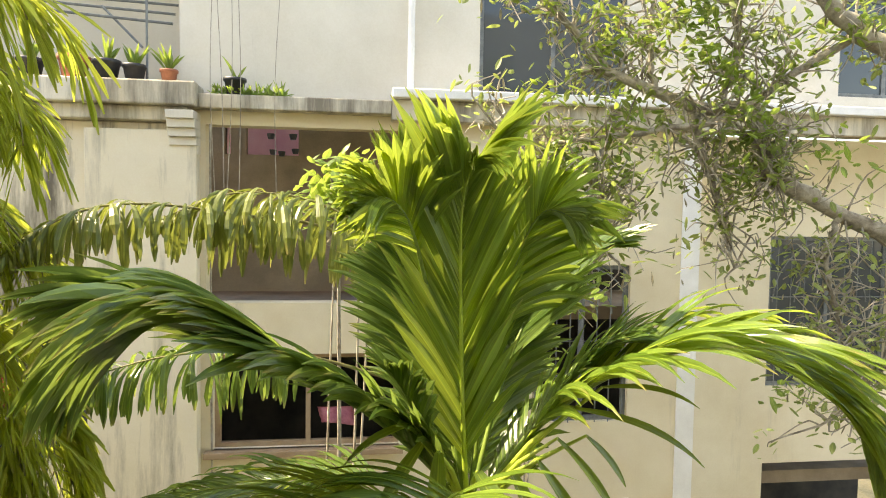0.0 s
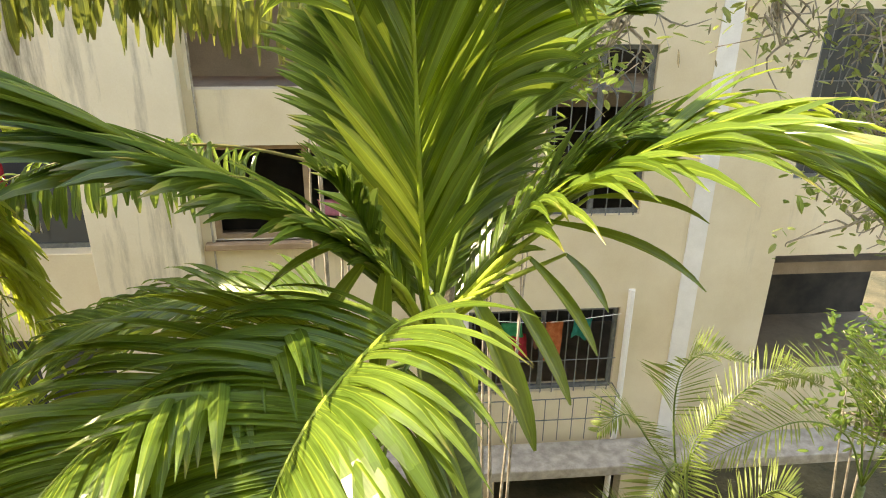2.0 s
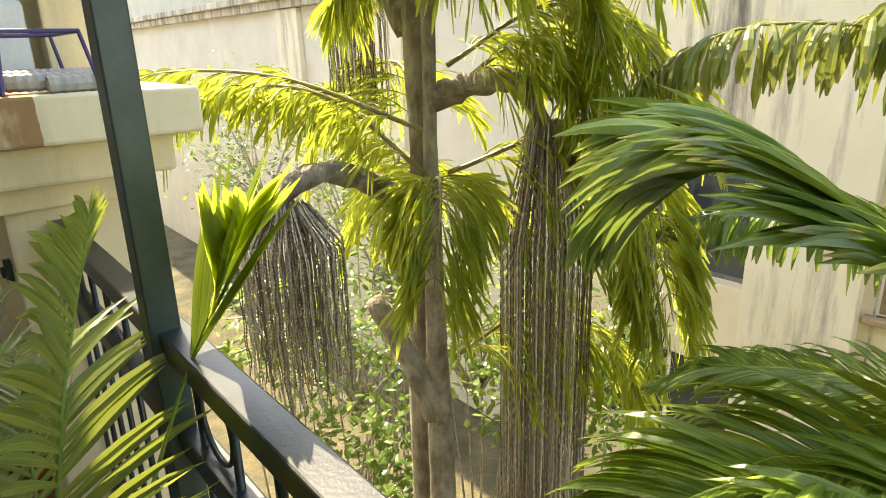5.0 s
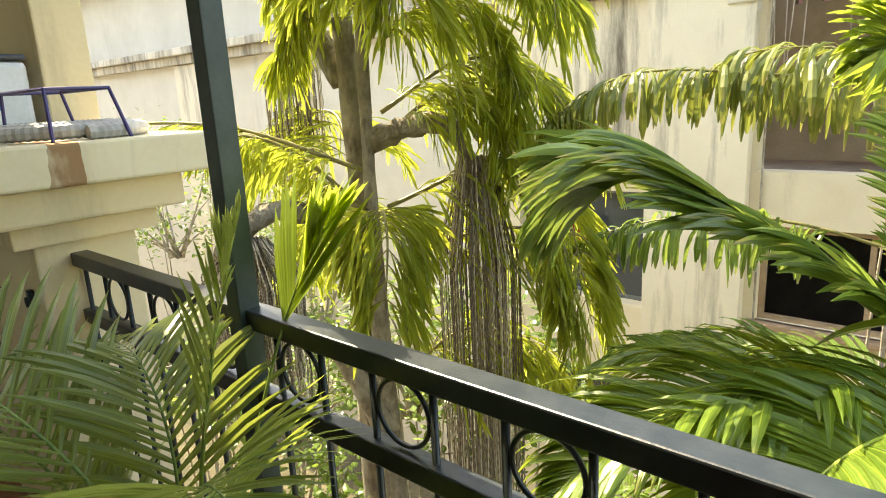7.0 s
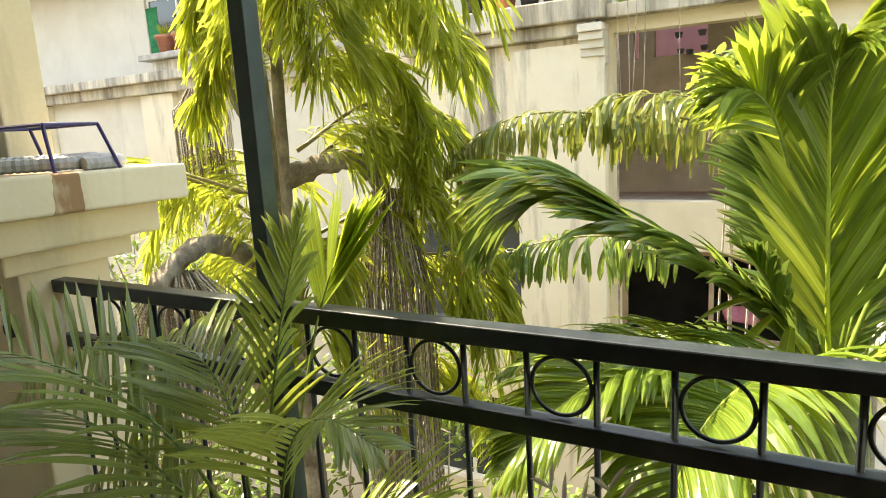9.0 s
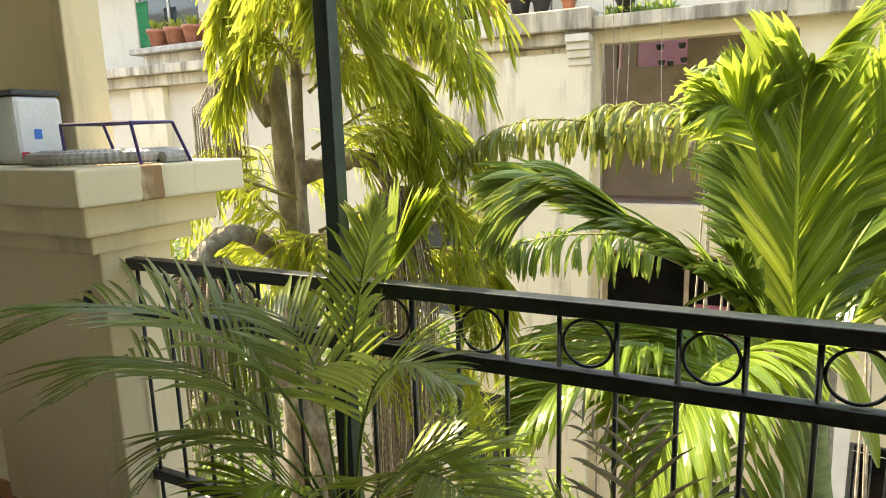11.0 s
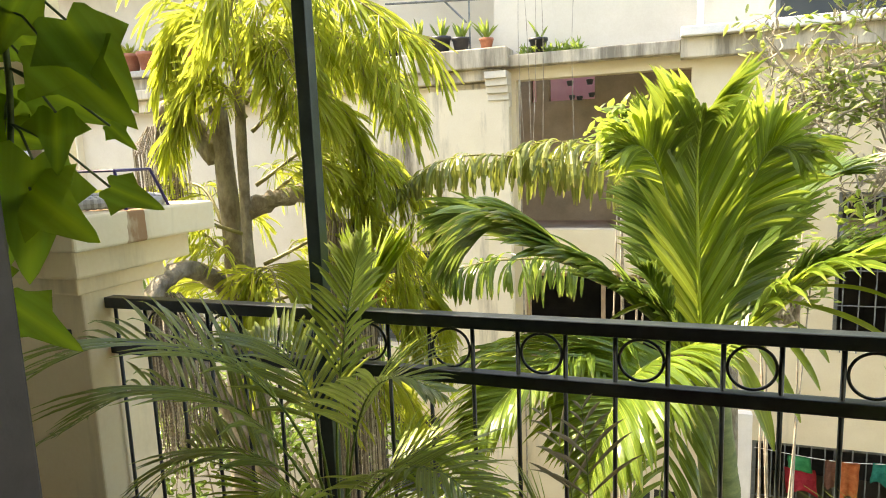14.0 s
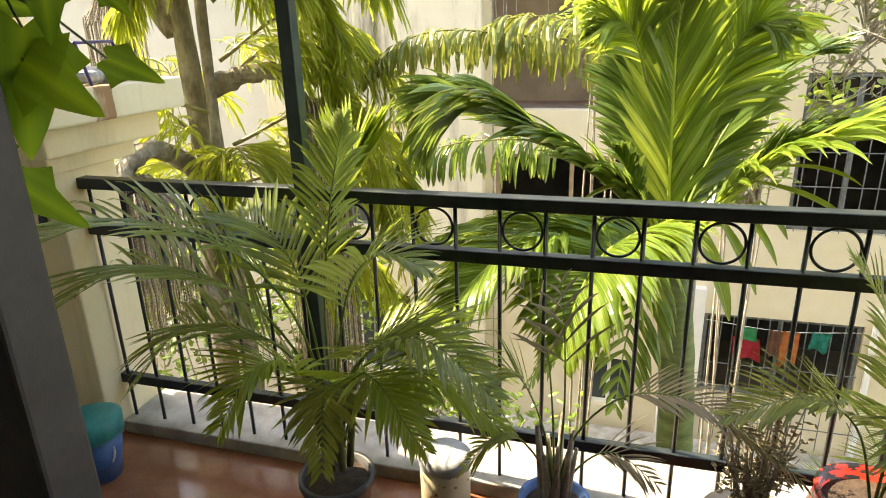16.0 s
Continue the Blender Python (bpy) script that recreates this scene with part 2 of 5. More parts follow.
def tube(bm, path, radii, sides=8, jitter=0.0, rng=None):
    """A tapered tube along a path."""
    rings, prev = [], None
    for i, p in enumerate(path):
        t = (path[min(i + 1, len(path) - 1)] - path[max(i - 1, 0)]).normalized()
        if prev is None:
            prev = t.orthogonal().normalized()
        prev = (prev - t * prev.dot(t)).normalized()
        b = t.cross(prev)
        r = radii[i] if isinstance(radii, (list, tuple)) else radii
        ring = []
        for k in range(sides):
            a = 2 * math.pi * k / sides
            rr = r * (1 + (rng.uniform(-jitter, jitter) if rng else 0))
            ring.append(bm.verts.new(p + prev * math.cos(a) * rr + b * math.sin(a) * rr))
        rings.append(ring)
    for r0, r1 in zip(rings, rings[1:]):
        for k in range(sides):
            bm.faces.new((r0[k], r0[(k + 1) % sides], r1[(k + 1) % sides], r1[k]))
    bm.faces.new(rings[0][::-1])
    bm.faces.new(rings[-1])
    return bm


def lathe(bm, profile, sides=24, at=(0, 0, 0)):
    """A turned body from (radius, height) pairs."""
    o = Vector(at)
    rings = [[bm.verts.new(o + Vector((r * math.cos(2 * math.pi * k / sides), r * math.sin(2 * math.pi * k / sides), z))) for k in range(sides)] for r, z in profile]
    for a, b in zip(rings, rings[1:]):
        for k in range(sides):
            bm.faces.new((a[k], a[(k + 1) % sides], b[(k + 1) % sides], b[k]))
    bm.faces.new(rings[0][::-1])
    bm.faces.new(rings[-1])
    return bm


DOWN = Vector((0, 0, -1))


def blade(bm, start, way, across, length, width, droop, rows=5, fold=0.18, shape="taper", twist=0.0, rng=random):
    """One long leaf: a folded strip that droops along its length."""
    p, d, w0 = Vector(start), Vector(way).normalized(), Vector(across)
    uv = bm.loops.layers.uv.verify()
    seg = length / rows
    prev = None
    for k in range(rows + 1):
        f = k / rows
        b = (w0 - d * w0.dot(d))
        b = b.normalized() if b.length > 1e-4 else d.orthogonal().normalized()
        if twist:
            b = Matrix.Rotation(twist * f, 3, d) @ b
        n = d.cross(b)
        if shape == "taper":
            w = width * (0.35 + 1.3 * f) if f < 0.5 else width * (1 - ((f - 0.5) / 0.5) ** 1.6)
        elif shape == "wide":
            w = width * (0.5 + 0.9 * f if f < 0.55 else 1.0) if f < 0.62 else width * (1 - ((f - 0.62) / 0.38) ** 1.3)
        elif shape == "fish":
            w = width * (0.15 + 1.1 * f) if f < 0.82 else width * 1.05 * (1 - (f - 0.82) / 0.25)
        else:
            w = width * math.sin(math.pi * min(1, 0.12 + 0.86 * f)) ** 0.8
        w = max(w, width * 0.03)
        row = [bm.verts.new(p - b * w * 0.5), bm.verts.new(p - n * w * fold), bm.verts.new(p + b * w * 0.5)]
        if prev:
            v0 = (k - 1) / rows
            for quad, us in (((prev[0], prev[1], row[1], row[0]), (0, 0.5, 0.5, 0)), ((prev[1], prev[2], row[2], row[1]), (0.5, 1, 1, 0.5))):
                for loop, u, v in zip(bm.faces.new(quad).loops, us, (v0, v0, f, f)):
                    loop[uv].uv = (u, v)
        prev = row
        p = p + d * seg
        d = (d + DOWN * droop * (0.35 + f)).normalized()


def frond(parent, pts, material, rib, n=44, length=0.6, width=0.035, fwd=0.7, lift=0.35, droop=0.12, start=0.12, up=(0, 0, 1), rib_r=0.014,
          name="frond", label="", seed=1, rows=6, sides=(-1, 1), tipscale=0.45, tipdroop=0.0, jit=0.12, twist=0.0, shape="taper"):
    """A feather-shaped palm leaf: a rib and its leaflets."""
    rng = random.Random(seed)
    path = spline(pts, 60)
    bm = bmesh.new()
    for i in range(n):
        s = start + (1 - start) * (i + 0.5) / n
        k = min(int(s * 60), 59)
        p, t = path[k].lerp(path[k + 1], s * 60 - k), (path[k + 1] - path[k]).normalized()
        u = Vector(up)
        u = (u - t * u.dot(t)).normalized()
        side = t.cross(u)
        prof = (0.55 + 0.45 * math.sin(math.pi * min(1, s * 1.1))) * (1 if s < 0.7 else 1 - (1 - tipscale) * (s - 0.7) / 0.3)
        for sg in sides:
            f = fwd * (0.7 + 0.9 * s) + rng.uniform(-jit, jit)
            d = t * f + side * sg + u * (lift + rng.uniform(-jit, jit))
            blade(bm, p, d, t, length * prof * rng.uniform(0.85, 1.1), width * rng.uniform(0.75, 1.15) * (0.7 + 0.3 * prof), (droop + tipdroop * max(0.0, s - 0.55)) * rng.uniform(0.6, 1.5), rows,
                  shape=shape, twist=twist * rng.uniform(-1, 1), rng=rng)
    f_ob = part(name, bm, material, parent, label)
    rm = bmesh.new()
    tube(rm, path[::3], [rib_r * (1 - 0.85 * i / 20) for i in range(21)], 6)
    part("rib", rm, rib, f_ob, smooth=True)
    return f_ob


def wall_cells(x0, x1, z0, z1, y0, y1, holes):
    """A wall slab with rectangular holes (x0, x1, z0, z1), as one closed mesh."""
    bm = bmesh.new()
    xs = sorted({x0, x1, *[v for h in holes for v in h[:2] if x0 < v < x1]})
    zs = sorted({z0, z1, *[v for h in holes for v in h[2:] if z0 < v < z1]})
    solid = lambda i, k: 0 <= i < len(xs) - 1 and 0 <= k < len(zs) - 1 and not any(
        h[0] < (xs[i] + xs[i + 1]) / 2 < h[1] and h[2] < (zs[k] + zs[k + 1]) / 2 < h[3] for h in holes)
    made = {}

    def vert(i, k, y):
        if (i, k, y) not in made:
            made[i, k, y] = bm.verts.new((xs[i], y, zs[k]))
        return made[i, k, y]

    for i in range(len(xs) - 1):
        for k in range(len(zs) - 1):
            if not solid(i, k):
                continue
            bm.faces.new([vert(i, k, y0), vert(i + 1, k, y0), vert(i + 1, k + 1, y0), vert(i, k + 1, y0)])
            bm.faces.new([vert(i, k, y1), vert(i, k + 1, y1), vert(i + 1, k + 1, y1), vert(i + 1, k, y1)])
            for (a, b), near in ((((i, k), (i, k + 1)), (i - 1, k)), (((i + 1, k + 1), (i + 1, k)), (i + 1, k)), (((i + 1, k), (i, k)), (i, k - 1)), (((i, k + 1), (i + 1, k + 1)), (i, k + 1))):
                if not solid(*near):
                    bm.faces.new([vert(*a, y0), vert(*b, y0), vert(*b, y1), vert(*a, y1)])
    bmesh.ops.recalc_face_normals(bm, faces=bm.faces[:])
    return bm


def setting(name, bm, material, label, smooth=False):
    return tagged(part(name, bm, material, smooth=smooth), label, "structure", kind="structure")


# ---- ground ----
gm = bmesh.new()
bmesh.ops.create_grid(gm, x_segments=60, y_segments=60, size=150)
for v in gm.verts:
    v.co.z = -6.2 + 0.05 * noise.noise(v.co * 0.4)
setting("ground", gm, M_GROUND, "bare garden soil with leaf litter")

# ---- facing apartment block ----
FY = 8.2
building = thing("apartment_building", "cream plastered apartment block with rain-stained ledges and barred windows", "building", at=(0, FY, -6.2))


BASE = Matrix.Translation((0, FY, -6.2))


def bpart(name, bm, material, label="", parent=None):
    """A part of the block, or a piece of one of its parts, drawn in the block's own plan."""
    ob = part(name, bm, material, parent or building, label)
    if parent is None:
        ob.matrix_parent_inverse = BASE.inverted()
    return ob


HOLES = [(-0.86, 1.55, 0.3, 2.5), (-0.78, 1.55, -1.56, -0.35), (-4.3, -2.22, -1.65, -0.05), (-4.3, -2.22, -4.4, -2.85), (3.35, 4.65, -1.32, 0.80),
         (2.44, 4.56, -4.0, -2.68), (0.7, 1.5, -4.5, -3.62), (0.2, 1.95, -6.1, -5.2), (2.9, 4.9, -6.2, -5.0)]
bpart("wall", wall_cells(-4.6, 5.36, -6.2, 2.67, FY, FY + 0.25, HOLES), M_WALL)
RHOLES = [(7.2, 9.2, -1.1, 1.2), (7.2, 10.0, -4.47, -2.3)]
bpart("wall", wall_cells(5.36, 11.0, -6.2, 2.67, FY + 0.75, FY + 1.0, RHOLES), M_WALL)
bpart("wall", wall_cells(-45, -4.6, -6.2, 2.67, FY + 0.5, FY + 0.75, []), M_WALL_UP)
UHOLES = [(2.55, 4.56, 3.0, 4.5), (7.69, 9.2, 3.2, 4.6), (-12.0, -10.0, 3.3, 4.7)]
bpart("wall", wall_cells(-1.19, 11.0, 2.67, 5.4, FY + 0.12, FY + 0.37, UHOLES), M_WALL_UP)
bpart("wall", wall_cells(-45, -1.19, 2.67, 5.4, FY + 1.6, FY + 1.85, UHOLES), M_WALL_UP)
bpart("roof", block(-45, 11, FY + 0.1, FY + 6, 5.4, 5.7), M_LEDGE)
# backing wall, painted near-black for the unlit rooms behind the openings
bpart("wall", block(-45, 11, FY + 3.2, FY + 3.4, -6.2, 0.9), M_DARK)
# slabs in brown: the shade of the ceilings is put into the colour
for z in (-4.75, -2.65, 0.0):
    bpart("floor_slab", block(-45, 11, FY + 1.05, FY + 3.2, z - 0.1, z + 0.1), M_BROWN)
# column, its sunlit look put in as plain white paint
bpart("column", block(5.36, 5.62, FY - 0.02, FY + 0.80, -6.2, 2.66), M_WHITE)
bpart("pilaster", block(-2.2, -0.93, FY - 0.16, FY + 0.02, -6.2, 2.4, 0.01), M_STAINED)
bpart("pilaster", block(1.88, 2.42, FY - 0.14, FY + 0.02, -6.2, -2.25, 0.01), M_WHITE)
bpart("wall_panel", block(-4.0, -1.27, FY - 0.05, FY + 0.02, 0.1, 2.49, 0.01), M_STREAKED)
bpart("parapet", block(-4.3, -2.21, FY - 0.06, FY + 0.02, -2.83, -1.65, 0.01), M_WALL)
# ledges
bpart("ledge", block(-4.0, -0.9, FY - 0.36, FY + 0.1, 2.67, 2.95, 0.02), M_LEDGE)
bpart("ledge", block(-4.0, -1.0, FY - 0.24, FY + 0.1, 2.50, 2.668, 0.02), M_LEDGE)
bpart("ledge", block(-0.9, 1.4, FY - 0.22, FY + 0.1, 2.67, 2.84, 0.015), M_LEDGE)
bpart("ledge", block(1.4, 11, FY - 0.34, FY + 0.1, 2.86, 2.98, 0.015), M_WHITE)
bpart("ledge", block(1.4, 11, FY - 0.22, FY + 0.1, 2.60, 2.858, 0.015), M_LEDGE)
bpart("ledge", block(-45, -4.0, FY + 0.1, FY + 1.6, 2.67, 2.85, 0.02), M_LEDGE)
bpart("ledge", block(-10.5, -6.0, FY + 0.12, FY + 0.9, 3.08, 3.2, 0.02), M_STONE)
bpart("parapet", block(-10.3, -6.0, FY + 0.3, FY + 0.7, 2.852, 3.078, 0.02), M_LEDGE)
bpart("ledge", block(-45, -4.0, FY + 0.25, FY + 0.6, 2.45, 2.668, 0.02), M_LEDGE)
cb = bmesh.new()
for k in range(5):
    cuboid(cb, -1.24, -0.92, FY - 0.34 + 0.05 * k, FY + 0.02, 2.62 - 0.1 * (k + 1), 2.62 - 0.1 * k, 0.008)
bpart("corbel", cb, M_WALL_UP)
bpart("window_sill", block(-0.88, 1.6, FY - 0.12, FY + 0.06, -1.64, -1.56, 0.01), M_SILL)
bpart("planter_ledge", block(-3.0, 9.0, FY - 0.75, FY - 0.16, -4.95, -4.78, 0.02), M_STONE)
# passage behind the upper opening, dimness painted in as brown, open to the sky at its far end
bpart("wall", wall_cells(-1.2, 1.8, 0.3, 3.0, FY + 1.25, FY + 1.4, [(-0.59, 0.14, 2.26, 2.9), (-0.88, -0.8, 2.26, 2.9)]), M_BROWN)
bpart("wall", block(-2.4, 2.4, FY + 2.4, FY + 2.5, 0.9, 3.6), M_PINK)

# ---- own balcony ----
RY = 0.73
setting("floor", block(-2.2, 3.2, -4.0, 0.668, -0.40, -0.185), M_TILE, "glossy red terracotta balcony floor")
setting("plinth", block(-1.124, 3.2, 0.67, 0.98, -0.40, -0.128, 0.006), M_STONE, "worn white stone kerb under the railing")
setting("ceiling", block(-2.2, 3.2, -4.0, -0.75, 2.35, 2.6), M_WALL_OWN, "plain room ceiling")
# beyond the doorway the wall's height and length are added to bounce light
setting("wall_house", wall_cells(-45, 14, -6.2, 7.0, -0.95, -0.75, [(0.07, 2.7, -0.185, 2.2)]), M_WALL_OWN, "tall cream house wall with a wide doorway, extended unseen to bounce light")
# unseen slab, added to keep sun off the balcony and house wall
setting("shade_slab", block(-2.6, 3.6, -0.75, 0.78, 2.75, 2.95), M_WALL_OWN, "added plain slab, out of view, that shades the balcony")
setting("wall_back", block(-2.2, 3.2, -4.2, -4.0, -0.4, 2.6), M_WALL_OWN, "plain back wall of the room")
setting("wall_left", block(-2.4, -2.2, -4.2, -0.95, -0.4, 2.6), M_WALL_OWN, "plain side wall of the room")
setting("wall_right", block(3.2, 3.4, -4.2, -0.95, -0.4, 2.6), M_WALL_OWN, "plain side wall of the room")
# side wall added to stop sun bouncing off the red floor
setting("sun_block_wall", block(-2.4, -2.2, -0.75, 1.0, -0.4, 2.75), M_WALL_OWN, "added plain side wall that keeps low sun off the balcony")
setting("wall_balcony", block(3.2, 3.4, -0.75, 1.0, -0.4, 1.1), M_WALL_OWN, "low plain wall closing the balcony")
setting("door_frame", block(-0.1, 0.305, -0.78, -0.70, -0.185, 2.3, 0.006), M_DOOR, "dark painted door frame")

# the cap's slab, with one run of rust down its face
M_CAP = plaster("cap_plaster", (0.72, 0.61, 0.40), (0.80, 0.71, 0.50), (0.24, 0.20, 0.13), 0.6, 0.52)
nt, b = M_CAP.node_tree, M_CAP.node_tree.nodes["Principled BSDF"]
geo, xyz, off = nt.nodes.new("ShaderNodeNewGeometry"), nt.nodes.new("ShaderNodeSeparateXYZ"), nt.nodes.new("ShaderNodeMath")
nt.links.new(geo.outputs["Position"], xyz.inputs[0])
off.operation, off.inputs[1].default_value, off.inputs[2].default_value = "COMPARE", 0.685, 0.045
wob = noise_of(nt, 9.0, (1, 1, 0.4))
wadd = nt.nodes.new("ShaderNodeMath")
wadd.operation, wadd.inputs[1].default_value = "MULTIPLY_ADD", 0.07
nt.links.new(wob.outputs[0], wadd.inputs[0])
nt.links.new(xyz.outputs[1], wadd.inputs[2])
nt.links.new(wadd.outputs[0], off.inputs[0])
rust_n = ramp_node(nt, [(0.3, (0.15, 0.15, 0.15)), (0.55, (0.9, 0.9, 0.9))])
nt.links.new(noise_of(nt, 14.0, (1, 1, 0.5)).outputs[0], rust_n.inputs[0])
rust_f = nt.nodes.new("ShaderNodeMath")
rust_f.operation = "MULTIPLY"
nt.links.new(off.outputs[0], rust_f.inputs[0])
nt.links.new(rust_n.outputs[0], rust_f.inputs[1])
old = b.inputs["Base Color"].links[0].from_socket
nt.links.new(mix_rgb(nt, rust_f.outputs[0], old, (0.30, 0.15, 0.06)), b.inputs["Base Color"])

pillar = thing("pillar", "cream plastered pillar with a stepped cap and a rust stain", "pillar", at=(-1.3, 0.75, -0.4))


def at_base(ob, base):
    ob.matrix_parent_inverse = base.matrix_basis.inverted()
    return ob


at_base(part("shaft", block(-2.0, -1.125, 0.60, 0.92, -0.4, 1.03, 0.008), M_PILLAR, pillar), pillar)
at_base(part("cap_step", block(-2.0, -1.06, 0.53, 0.98, 1.031, 1.109, 0.008), M_PILLAR, pillar), pillar)
at_base(part("cap_step", block(-2.0, -0.96, 0.45, 1.04, 1.11, 1.224, 0.012), M_PILLAR, pillar), pillar)
at_base(part("cap_slab", block(-2.0, -0.86, 0.37, 1.10, 1.225, 1.35, 0.010), M_CAP, pillar), pillar)
at_base(part("upper_shaft", block(-2.2, -1.56, 0.86, 1.04, 1.351, 2.74, 0.008), M_PILLAR, pillar), pillar)

# railing
BAR0, STEP = 0.291, 0.1545

railing = thing("balcony_railing", "black painted iron railing with rings between its top bars", "railing", at=(0.8, RY, -0.128))
for z0, z1, hy in ((0.94, 0.985, 0.028), (0.745, 0.79, 0.022), (0.045, 0.09, 0.018)):
    at_base(part("rail", block(-1.13, 3.2, RY - hy, RY + hy, z0, z1, 0.004), M_IRON, railing), railing)
for k in range(-9, 18):
    x = BAR0 + STEP * k
    bm = bmesh.new()
    tube(bm, [Vector((x, RY, -0.13)), Vector((x, RY, 0.95))], 0.0075, 8)
    at_base(part("baluster", bm, M_IRON, railing, smooth=True), railing)
    if k % 2 == 0:
        bm = bmesh.new()
        cx, cz, r = x + STEP / 2, 0.865, 0.066
        loop = [Vector((cx + r * math.cos(a), RY, cz + r * math.sin(a))) for a in np.linspace(0, 2 * math.pi, 37)]
        tube(bm, loop, 0.005, 6)
        at_base(part("ring", bm, M_IRON, railing, smooth=True), railing)
pole = thing("corner_pole", "dark green painted square steel pole behind the railing", "pole", at=(-0.113, 0.715, -0.128))
bm = block(-0.026, 0.026, -0.026, 0.026, 0, 2.87, 0.003)
part("post", bm, M_POLE, pole)

# ---- coconut palm ----
C = Vector((1.31, 3.0, 0.05))
coco = thing("coconut_palm", "young coconut palm with glossy green feathered leaves", "palm", at=(1.45, 3.0, -6.2))


def palm_fronds(base, mats, rows):
    for row in rows:
        ob = frond(base, row.pop("pts"), mats[row.pop("m", 0)], row.pop("rib_mat", M_RIB if row.get("seed") in (3, 6, 7) else M_RIB_GREEN), **row)
        at_base(ob, base)


bm = bmesh.new()
tp = spline([(1.5, 3.0, -6.25), (1.48, 3.0, -3), (1.46, 3.0, -1.2), (1.38, 3.0, -0.3), (1.33, 3.0, 0.12)], 30)
tube(bm, tp, [0.14 - 0.04 * i / 30 for i in range(31)], 14, 0.04, random.Random(2))
at_base(part("trunk", bm, M_TRUNK_GREEN, coco, smooth=True), coco)
